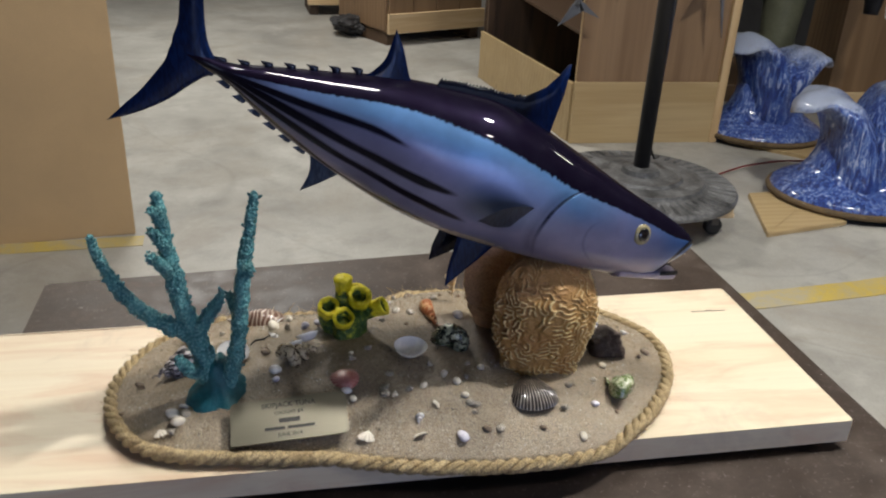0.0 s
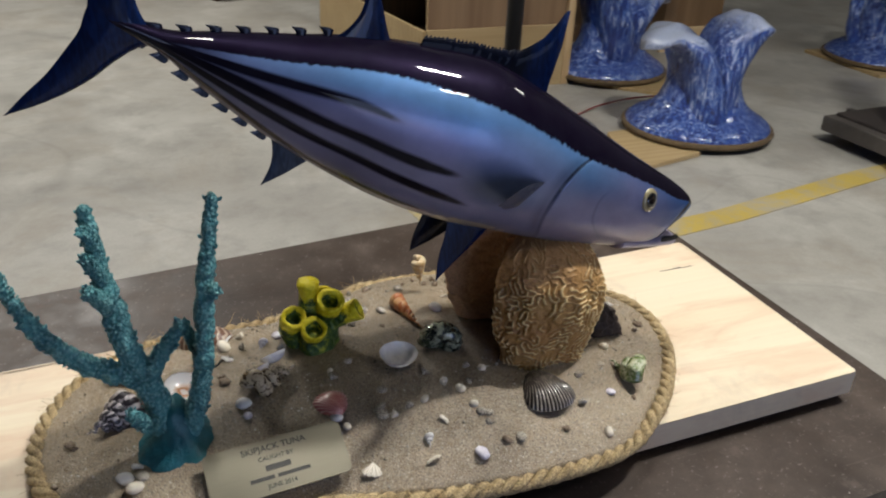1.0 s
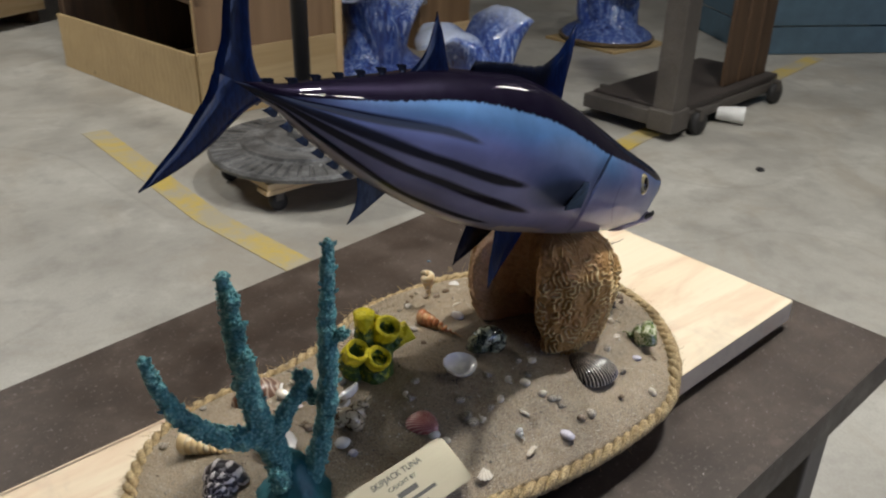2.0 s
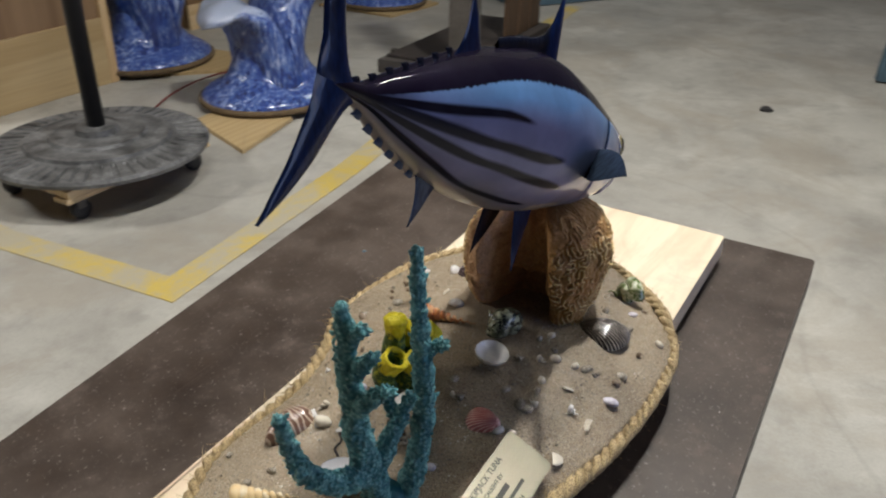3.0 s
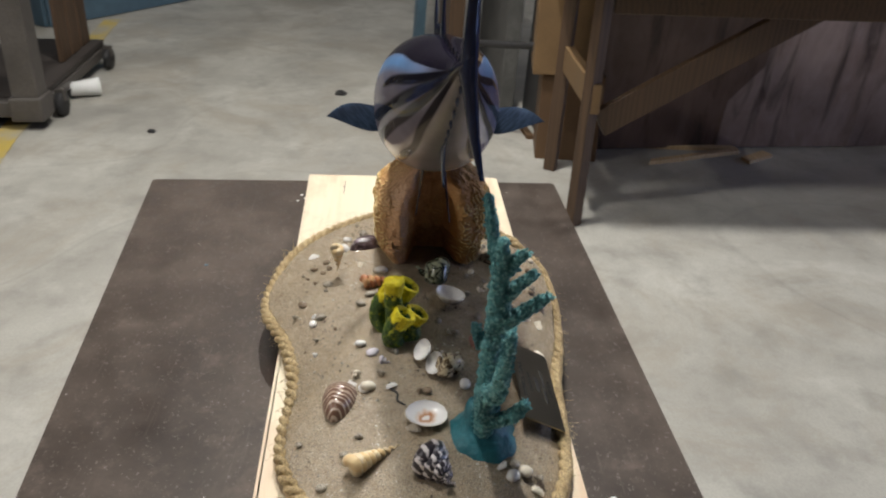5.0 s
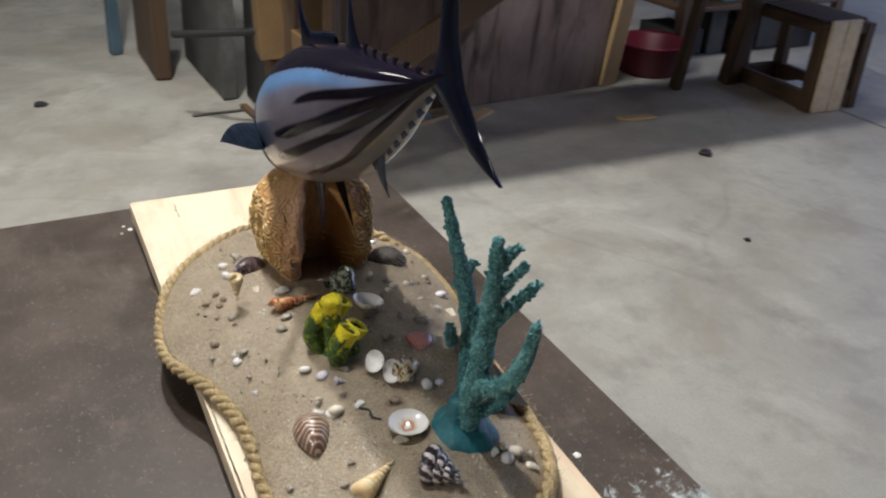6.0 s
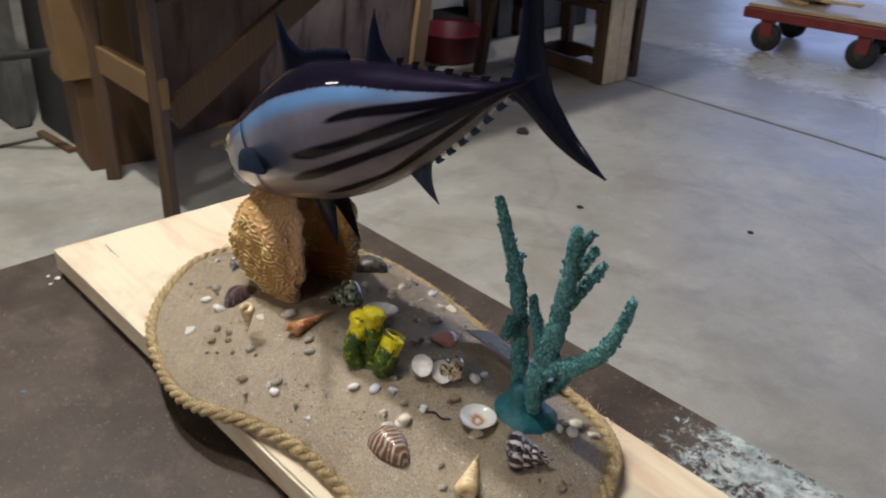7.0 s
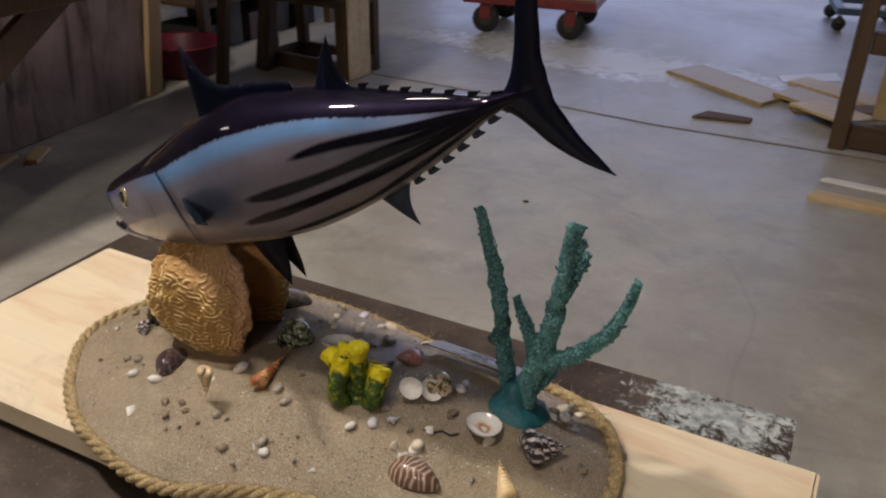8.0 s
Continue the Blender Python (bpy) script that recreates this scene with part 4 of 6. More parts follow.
    shape("lower_jaw", verts, faces, "jaw", fish, "pale pinkish grey lower jaw")
    rnd = random.Random(11)
    v, f = [], []
    for k in range(22):
        u = k / 21
        s = -.0005 + .020 * abs(u - .5) * 2
        y = math.copysign(float(np.interp(s, [-.010, -.004, .010, .035], [.0030, .0078, .0115, .0175])), u - .5)
        low = float(hermite(np.array([-.010, .010, .035, .062]), np.array([-.0325, -.0396, -.0462, -.0530]), np.array([s]))[0])
        base = in_fish(s, y, low + .0090)
        tv, tf = tube([base, base + np.array([.0008, 0, .0044 + .0020 * rnd.random()])], [.0013, .0003], 5)
        f += [tuple(i + len(v) for i in q) for q in tf]
        v += tv
    shape("teeth", v, f, "ink", fish, "small dark teeth")


MAT["ink_gloss"] = plain("black_gloss", (0.008, 0.007, 0.008), 0.08, vary=0.05, coat=1.0)
MAT["fin_breast"] = fin_paint("fin_breast", (0.009, 0.014, 0.027), (0.036, 0.055, 0.090), 0.6)
MAT["eye_ring"] = plain("eye_ring", (0.34, 0.29, 0.16), 0.25, big=200, vary=0.3, coat=1.0)
MAT["jaw"] = plain("jaw_paint", (0.40, 0.35, 0.44), 0.35, big=40, vary=0.25, coat=0.2)
make_fish()


# ---- corals and sponge ----
def make_branch_coral():
    """Teal finger coral on a glossy foot."""
    coral = thing("branch_coral", "teal painted branching coral with rough knobbly fingers", "coral")
    Y = -0.067
    branches = [
        ([(-.176, Y, .900), (-.189, Y, .962), (-.201, Y, 1.012), (-.207, Y, 1.055), (-.211, Y, 1.088), (-.212, Y, 1.117)], [.0125, .0135, .0125, .0105, .0085, .0062]),
        ([(-.195, Y, .972), (-.214, Y, .985), (-.241, Y - .001, 1.008), (-.257, Y - .001, 1.034), (-.265, Y - .002, 1.057), (-.270, Y - .002, 1.079)], [.0105, .0098, .0085, .0075, .0062, .0036]),
        ([(-.191, Y, .968), (-.181, Y - .006, .992), (-.171, Y - .010, 1.008), (-.161, Y - .013, 1.026)], [.0095, .0082, .0066, .0028]),
        ([(-.170, Y - .003, .905), (-.154, Y - .012, .962), (-.147, Y - .014, 1.010), (-.140, Y - .006, 1.060), (-.130, Y + .004, 1.114)], [.0115, .0100, .0092, .0080, .0048]),
        ([(-.206, Y - .004, 1.040), (-.211, Y - .016, 1.054), (-.217, Y - .036, 1.074)], [.0078, .0066, .0036]),
        ([(-.208, Y - .003, 1.064), (-.212, Y - .013, 1.078), (-.215, Y - .025, 1.091)], [.0066, .0056, .0034]),
        ([(-.210, Y - .002, 1.088), (-.212, Y - .009, 1.098), (-.214, Y - .018, 1.107)], [.0058, .0050, .0032]),
        ([(-.143, Y - .003, 1.034), (-.139, Y - .012, 1.044), (-.136, Y - .024, 1.053)], [.0064, .0048, .0026]),
        ([(-.186, Y - .004, .935), (-.196, Y - .020, .948), (-.203, Y - .030, .968)], [.0086, .0078, .0050]),
        ([(-.150, Y + .002, .985), (-.156, Y + .007, 1.000), (-.160, Y + .010, 1.012)], [.0070, .0052, .0026]),
    ]
    for k, (pts, radii) in enumerate(branches):
        length = sum((Vector(b) - Vector(a)).length for a, b in zip(pts, pts[1:]))
        n = max(8, int(length / .0016))
        path = spline(pts, n)
        rad = .72 * np.interp(np.linspace(0, 1, n), np.linspace(0, 1, len(radii)), radii)
        rad[-1], rad[-2] = rad[-1] * .35, rad[-2] * .8
        path = path + np.array([[.0016 * noise.noise(Vector((k * 9.1, i * .045, c))) for c in (0.1, 4.2, 8.3)] for i in range(n)])
        seg = 26
        v, f = tube(path, rad, seg)
        v = np.array(v)
        axis = np.repeat(path, seg, axis=0)
        d = v - axis
        ln = np.linalg.norm(d, axis=1)[:, None] + 1e-9
        bumps = np.array([.0014 * noise.noise(Vector(p) * 230) + .0030 * max(0, noise.noise(Vector(p) * 170 + Vector((3, 3, 3)))) + .0030 * noise.noise(Vector(p) * 85) for p in v])
        v = v + d / ln * bumps[:, None] * np.minimum(1, (ln / .0075) ** 1.3)
        # small polyps standing out
        shape("branch", v, f, "teal", coral)
    rnd = random.Random(8)
    knobs_v, knobs_f = [], []
    for _ in range(4600):
        pts, radii = rnd.choice(branches[:4] + branches)
        path = spline(pts, 40)
        i = rnd.randrange(4, 39)
        r = .72 * float(np.interp(i / 39, np.linspace(0, 1, len(radii)), radii))
        a = rnd.uniform(0, 2 * math.pi)
        t = Vector(path[i] - path[i - 1]).normalized()
        s = t.cross(Vector((0, 1, 0))).normalized()
        out = (s * math.cos(a) + t.cross(s) * math.sin(a)).normalized()
        c = Vector(path[i]) + out * r * .9
        k = rnd.uniform(.0004, .0009) if rnd.random() < .95 else rnd.uniform(.0010, .0017)
        tv, tf = tube([c, c + (out + t * .5) * k * 1.2, c + (out + t * .8) * k * 2.0], [k, k * .95, k * .4], 5)
        knobs_f += [tuple(x + len(knobs_v) for x in q) for q in tf]
        knobs_v += list(tv)
    tagged(shape("polyp_crust", knobs_v, knobs_f, "teal", coral), kind="stuff")
    # glossy foot that spreads on the sand
    prof = [(.0335, .899), (.0335, .905), (.031, .910), (.0255, .915), (.0195, .921), (.015, .930), (.012, .940), (.009, .945)]
    v, f = lathe(prof, 48, Matrix.Translation((-.172, -.066, 0)))
    v = rumple(rumple(v, .014, .0042, 4.0), .005, .0015, 1.0)
    shape("foot", v, f, "teal_foot", coral, "glossy teal foot spread on the sand")


make_branch_coral()


def meander(nu, nv, rounds=2000):
    """A maze of ridges grown by reaction and diffusion, closed both ways."""
    rs = np.random.RandomState(4)
    u, w = np.ones((nu, nv)), np.zeros((nu, nv))
    for _ in range(nu * nv // 60):
        i, j = rs.randint(nu - 3), rs.randint(nv - 3)
        w[i : i + 3, j : j + 3], u[i : i + 3, j : j + 3] = 0.5, 0.5

    def lap(m):
        return np.roll(m, 1, 1) + np.roll(m, -1, 1) + np.roll(m, 1, 0) + np.roll(m, -1, 0) - 4 * m

    for _ in range(rounds):
        r = u * w * w
        u += 0.075 * lap(u) - r + 0.040 * (1 - u)
        w += 0.0375 * lap(w) + r - 0.1005 * w
    return np.clip((w - 0.17) / 0.17, 0, 1)


def make_brain_coral():
    """A saddle-shaped head of brain coral with a cave on one side."""
    coral = thing("brain_coral", "tan and golden brain coral with winding ridges and a dark cave", "coral")
    nu, nv = 240, 560
    fine = meander(124, 288)
    gi, gj = np.arange(nu) * 232 / nu, np.arange(nv) * 576 / nv
    i0, j0 = gi.astype(int), gj.astype(int)
    fi, fj = (gi - i0)[:, None], (gj - j0)[None]
    pick = lambda a, b: fine[np.ix_((i0 + a) % 124, (j0 + b) % 288)]  # noqa: E731
    maze = (pick(0, 0) * (1 - fi) + pick(1, 0) * fi) * (1 - fj) + (pick(0, 1) * (1 - fi) + pick(1, 1) * fi) * fj
    ridges, smooth, lobe = np.zeros((nu, nv)), np.zeros((nu, nv)), np.zeros((nu, nv))
    cx, cy, z0 = .146, -.029, .897
    verts = []
    for i in range(nu):
        u = i / (nu - 1)
        for j in range(nv):
            a = 2 * math.pi * j / nv
            ca, sa = math.cos(a), math.sin(a)
            # narrow foot, bulging middle, rounded crown
            t = u ** .9
            wide = (.76 + .34 * math.sin(min(1.0, t * 1.6) * math.pi * .5)) * max(0.0, 1 - t**7) ** .5
            x, y = .056 * wide * math.copysign(abs(ca) ** .84, ca), .065 * wide * math.copysign(abs(sa) ** .84, sa)
            z = z0 + .139 * t
            y *= .91 if sa > 0 else .95
            # the foot is cut in under the outer bulge
            tuck = 1 - .42 * max(0.0, .30 - u) / .30 * max(0.0, math.cos(a - .95)) ** .6
            x, y = x * tuck, y * tuck
            # the groove that faces the tail, opening into a cave at its foot
            away = abs((a % (2 * math.pi)) - math.pi)
            if ca < 0 and sa > 0:
                x *= 1.30
            groove = math.exp(-((away / .37) ** 4))
            cave = math.exp(-((away / .50) ** 4)) * max(0.0, min(1.0, (.40 - u) / .15))
            pull = min(.95, .86 * groove * (1 - .40 * u) + .60 * cave)
            x, y = x * (1 - pull) + .004 * pull, y * (1 - pull * .25)
            lumps = 1 + .09 * noise.noise(Vector((ca * 1.7, sa * 1.7, u * 2.4))) + .025 * noise.noise(Vector((ca * 5, sa * 5, u * 7)))
            calm = max(0.0, 1 - .62 * math.exp(-((away / .58) ** 2)) - 1.3 * max(0, u - .62))
            if ca < 0 and sa > 0:
                calm *= .55 + .45 * min(1.0, max(0.0, sa - .6) / .3)
            gap = min(1.0, max(0.0, .8 + 1.6 * noise.noise(Vector((ca * 7, sa * 7, u * 11)))))
            ridges[i, j] = maze[i, j] ** 1.4 * calm * gap * (.90 + .5 * noise.noise(Vector((ca * 2.3, sa * 2.3, u * 4.0))))
            smooth[i, j] = calm
            # mask of the back lobe, whose brighter light is set by colour
            lobe[i, j] = min(1.0, max(0.0, -ca * 3)) * min(1.0, max(0.0, sa * 3)) * (1 - groove)
            h = .0034 * (ridges[i, j] - .2) * (1 if u < .985 else 0)
            rough = .0030 * noise.noise(Vector((x * 85, y * 85, u * 11))) + .0016 * noise.noise(Vector((x * 210, y * 210, u * 27)))
            x, y = x + rough, y + rough * .6
            verts.append((cx + (x + h * ca) * lumps - .004 * u, cy + (y + h * sa) * lumps, z + .5 * h))
    tone = np.stack([ridges.ravel(), smooth.ravel(), lobe.ravel()], -1)
    faces = np.array(grid_faces(nu, nv, True))
    bare = smooth.ravel()[faces].mean(1) < .52
    for name, pick_faces, label in (("ridged_head", faces[~bare], "golden head with pale winding ridges"), ("smooth_hollow", faces[bare], "smoother orange-brown hollow and crown")):
        used, at = np.unique(pick_faces, return_inverse=True)
        shape(name, np.array(verts)[used], at.reshape(-1, 4), "brain", coral, label, attr=("ridge", tone[used]))


make_brain_coral()


def make_sponge():
    sponge = thing("tube_sponge", "green tube sponge with bright yellow rims", "sponge")
    foot = (-.047, .0, .914)
    tubes = [((-.051, .009, .988), .0082, 0), ((-.035, -.005, .975), .0104, 1), ((-.067, -.002, .962), .0096, 1), ((-.052, -.014, .955), .0094, 1), ((-.010, -.003, .960), .0084, 1), ((-.036, .010, .970), .0088, 1)]
    for k, (tip, r, hollow) in enumerate(tubes):
        tip = Vector(tip)
        f0 = Vector(foot) + Vector(((tip.x - foot[0]) * .35, (tip.y - foot[1]) * .35, -.004))
        aim = Vector((.8, -.3, .5)) if tip.x > -.01 else Vector((0, -.5, .85)) if hollow else Vector((0, 0, 1))
        mid = tip - aim * (tip - f0).length * .45
        n = 26
        path = spline([f0, mid, tip], n)
        rad = [r * (.98 + .20 * (i / (n - 1)) ** 4) for i in range(n)]
        d = (path[-1] - path[-2]) / np.linalg.norm(path[-1] - path[-2])
        if hollow:
            # the wall folds in at the rim and runs down inside
            path = np.concatenate([path, [tip + Vector(d) * .0012, tip + Vector(d) * .0008, tip - Vector(d) * .003, tip - Vector(d) * .011]])
            rad += [rad[-1] * .93, rad[-1] * .72, rad[-1] * .58, rad[-1] * .5]
        else:
            path = np.concatenate([path, [tip + Vector(d) * .002]])
            rad += [rad[-1] * .7]
        # ring frames are kept from the outer wall's direction
        t = np.gradient(path[:n], axis=0)
        verts, seg = [], 28
        side = Vector(t[0]).orthogonal().normalized()
        for i, p in enumerate(path):
            ax = Vector(t[min(i, n - 1)]).normalized()
            side = (side - ax * side.dot(ax)).normalized()
            other = ax.cross(side)
            for j in range(seg):
                a = 2 * math.pi * j / seg
                out = side * math.cos(a) + other * math.sin(a)
                q = Vector(p) + out * rad[i]
                q += out * (.0011 * noise.noise(q * 160) + .0016 * noise.noise(q * 70))
                verts.append(q)
        m = len(path)
        faces = grid_faces(m, seg, True) + [tuple((m - 1) * seg + j for j in range(seg))]
        yellow = [max(0.0, min(1.0, (i - n * .66) / (n * .22))) for i in range(m)]
        if hollow:
            yellow[-2:] = [.42, 0.0]
        tip_mask = np.repeat(yellow, seg)
        shape("sponge_tube", verts, faces, "sponge", sponge, "green tube with a yellow rim", attr=("tip", tip_mask))
    v, f = lathe([(.017, .905), (.0185, .915), (.0185, .926), (.0165, .936), (.012, .945), (.004, .950)], 40, Matrix.Translation((-.047, .0, 0)))
    v = rumple(v, .011, .005, 2.0)
    shape("sponge_foot", v, f, "sponge", sponge, "dark green knobbly foot", attr=("tip", np.zeros(len(v))))


make_sponge()


# ---- shells ----
def on_sand(x, y, sink=0.0):
    return Vector((x, y, float(sand(x, y)) - sink))


def cockle_mesh(name, r, ribs, height, material):
    """A domed fan shell with ribs, hinge at -y."""
    nu, nv = 20, ribs * 5
    verts, growth = [], []
    for layer in (0, 1):
        for i in range(nu):
            u = i / (nu - 1)
            for j in range(nv):
                w = (j / (nv - 1) - .5) * 2
                rib = .085 * math.cos(2 * math.pi * ribs * j / (nv - 1)) * u
                x = r * u * math.sin(w * 1.95) * (1 - .18 * (1 - u))
                y = -r * .72 + r * 1.25 * u * (.30 + .75 * math.cos(w * 1.38))
                z = height * (math.sin(math.pi * (.5 + .5 * u)) ** .8 if u < 1 else 0) * (1 - .25 * w * w) + r * rib
                verts.append((x * 1.02, y * .86, (z if layer == 0 else max(0, z * .9 - .001)) - .0005))
                growth.append(w * ribs * .16)
    k = nu * nv
    faces = grid_faces(nu, nv) + [tuple(x + k for x in f)[::-1] for f in grid_faces(nu, nv)]
    for j in range(nv - 1):
        a = (nu - 1) * nv + j
        faces.append((a, a + 1, k + a + 1, k + a))
    return shape(name, verts, faces, material, attr=("growth", growth))


def bowl_mesh(name, r, depth, material, inner):
    """An open half shell, hollow side up, with a fine rim; the inside is a part of its own."""
    n, verts, growth = 30, [], []
    rings = [(.05, 0), (.35, .05), (.65, .25), (.88, .65), (1.0, 1.0), (.97, 1.03)]
    for q, h in rings:
        for j in range(n):
            a = 2 * math.pi * j / n
            e = 1 + .03 * math.cos(3 * a) + .02 * math.cos(17 * a)
            verts.append((r * q * e * math.cos(a), r * .86 * q * e * math.sin(a), depth * h))
            growth.append(q)
    ob = shape(name, verts, grid_faces(len(rings), n, True)[::1] + [tuple(range(n))[::-1]], material, attr=("growth", growth))
    verts, growth = [], []
    for q, h in ((.97, 1.03), (.86, .74), (.62, .36), (.33, .16), (.04, .12)):
        for j in range(n):
            a = 2 * math.pi * j / n
            verts.append((r * q * math.cos(a), r * .86 * q * math.sin(a), depth * h))
            growth.append(q)
    shape("shell_lining", verts, grid_faces(5, n, True) + [tuple(4 * n + j for j in range(n))], inner, ob, "smooth inner side", attr=("growth", growth))
    return ob


def spiral_mesh(name, length, width, turns, material, taper=1.0, knobs=0, knob=0.0, lift=0.0, cords=False):
    """A coiled shell that lies along x, its mouth at -x and its tip at +x."""
    nu, nv = (160, 44) if cords else (120, 14)
    verts, growth = [], []
    for i in range(nu):
        u = i / (nu - 1)
        a = 2 * math.pi * turns * u
        k = (1 - u) ** taper
        coil = width * .30 * k
        r = width * .27 * k + width * .012
        for j in range(nv):
            b = 2 * math.pi * j / nv
            bump = 1 + (knob * max(0, math.cos(knobs * a)) * max(0, math.cos(b)) if knobs else 0)
            rad = coil + r * math.cos(b) * bump
            # whorls overlap along the axis
            x = length * (-.5 + 1 - (1 - u) ** (taper * .92)) + r * 1.05 * math.sin(b)
            verts.append((x, rad * math.cos(a), rad * math.sin(a) + lift))
            growth.append(j / nv + u * .3 if cords else .5 + .5 * math.cos(knobs * a) * math.cos(2 * b) if material == "murex" else u)
    faces = grid_faces(nu, nv, True) + [tuple(range(nv))[::-1], tuple((nu - 1) * nv + j for j in range(nv))]
    return shape(name, verts, faces, material, attr=("growth", growth))


def put(ob, x, y, turn=0.0, sink=0.0, tip=0.0, roll=0.0, up=0.0):
    p = on_sand(x, y, sink)
    ob.matrix_basis = Matrix.Translation((p.x, p.y, p.z + up)) @ Euler((radians(roll), radians(tip), radians(turn)), "XYZ").to_matrix().to_4x4()
    return ob


def fan_mesh(name, rx, ry, h, ribs, material):
    """A domed fan shell with sharp ribs that spread from its beak at -x."""
    nu, nv = 26, 360
    verts, growth = [], []
    for i in range(nu):
        r = i / (nu - 1)
        for j in range(nv):
            a = 2 * math.pi * j / nv
            x = r * math.cos(a)
            y = r * math.sin(a) * (.50 + .58 * ((x + 1) / 2) ** .8)
            ang = math.atan2(y, x + 1.10)
            rib = .5 + .5 * math.cos(ribs * 3.4 * ang)
            out = 1 + .05 * (rib - .5) * max(0.0, r - .5) * 2
            z = (1 - r**2.2) ** .62 + .085 * (rib - .5) * min(1.0, r * 1.5) * (.35 + .65 * (x + 1) / 2)
            lift = .45 * max(0.0, -x) ** 2 * (1 - r) ** .4
            verts.append((rx * x * out, ry * y * out, h * (z + lift) - .001))
            growth.append(rib)
    return shape(name, verts, grid_faces(nu, nv, True), material, attr=("growth", growth))


def striped_dome(name, rx, ry, h, material):
    """A long domed shell with wavy stripes across it that fork and break."""
    nu, nv = 40, 120
    verts, growth = [], []
    for i in range(nu):
        r = i / (nu - 1)
        for j in range(nv):
            a = 2 * math.pi * j / nv
            x, y = r * math.cos(a), r * math.sin(a)
            y *= .80 + .28 * x
            wave = 30 * x + 2.6 * abs(y) + 4.2 * noise.noise(Vector((x * 2.2, y * 2.6, 1.7)))
            stripe = .5 + .5 * math.sin(wave)
            verts.append((rx * x, ry * y, h * ((1 - r**2.3) ** .6 + .035 * stripe * (1 - r**6)) - .001))
            growth.append(stripe)
    return shape(name, verts, grid_faces(nu, nv, True), material, attr=("growth", growth))


tagged(put(fan_mesh("cockle_shell", .025, .027, .014, 30, "cockle"), .125, -.109, -84, .001), "dark brown ribbed cockle shell lying on the sand", "shell")
tagged(put(fan_mesh("cockle_shell", .0205, .018, .014, 30, "dark_cockle"), .152, .044, -60, .001), "dark purple-brown cockle shell beside the brain coral", "shell")
tagged(put(striped_dome("venus_shell", .0250, .0190, .0150, "striped"), -.136, .055, -8, .001), "brown and white striped domed shell on the sand", "shell")
tagged(put(fan_mesh("clam_shell", .0155, .0175, .0085, 20, "rosy"), -.054, -.076, 100, .001), "small domed pink shell lying on the sand", "shell")
tagged(put(bowl_mesh("clam_shell", .0178, .010, "bone", "pearl"), .012, -.047, 15, .0005, 3, 10), "open white clam shell with a pearly hollow", "shell")
tagged(put(bowl_mesh("limpet_shell", .0190, .006, "bone", "limpet"), -.163, -.020, 115, -.0012, -6, -6), "white limpet shell with a rust-brown centre, hollow side up", "shell")
tagged(put(bowl_mesh("clam_shell", .0115, .007, "pearl", "pearl"), -.088, -.022, 0, -.007, -18, -40), "translucent white half shell on the sand", "shell")
tagged(put(bowl_mesh("clam_shell", .0115, .007, "pearl", "pearl"), -.103, -.033, 0, -.005, -24, -38), "translucent white half shell on the sand", "shell")
tagged(put(spiral_mesh("whelk_shell", .045, .026, 3.6, "mottled", 1.0, 9, .12), -.090, -.036, 25, -.004), "mottled brown whelk shell on the sand", "shell")
tagged(put(spiral_mesh("murex_shell", .038, .030, 4.5, "murex", 1.0, 10, .30), -.223, -.032, 215, -.008), "black and white knobbly spiral shell", "shell")
tagged(put(spiral_mesh("auger_shell", .056, .015, 8.5, "orange"), .045, .014, -82, -.004), "slender orange-brown spiral shell on the sand", "shell")
tagged(put(spiral_mesh("turban_shell", .034, .036, 2.4, "green_dark", .8, 16, .16), .064, -.027, 60, -.006), "dark green striped turban shell before the coral", "shell")
tagged(put(spiral_mesh("turban_shell", .028, .030, 2.4, "green", .8, 9, .18), .216, -.094, 120, -.006), "knobbly green turban shell near the rope", "shell")
tagged(put(spiral_mesh("cone_shell", .049, .018, 9, "cream"), -.201, .019, -56, -.004), "cream and tan cone-shaped shell on the sand", "shell")
tagged(put(spiral_mesh("tower_shell", .034, .014, 5.5, "cream", .8), .076, .072, 20, -.019, 84), "pale tower shell standing on the sand", "shell")


def rock_mesh(name, r, seed, material, flat=.7):
    bm = bmesh.new()
    bmesh.ops.create_icosphere(bm, subdivisions=4, radius=r)
    for v in bm.verts:
        q = v.co / r
        v.co *= 1 + .35 * noise.noise(q * 1.3 + Vector((seed, 0, 0))) + .22 * noise.noise(q * 3.7 + Vector((0, seed, 0))) + .16 * noise.noise(q * 9 + Vector((0, 0, seed)))
        v.co.z *= flat
    return part(name, bm, material, None, smooth=True)


tagged(put(rock_mesh("oyster_clump", .0215, 3.1, "lump"), .226, -.028, 0, -.007), "dark rugged oyster clump behind the brain coral", "shell")
tagged(put(spiral_mesh("drill_shell", .022, .014, 3.5, "murex", 1.0, 7, .25), .222, .012, 140, -.003), "small purple and white spiral shell", "shell")


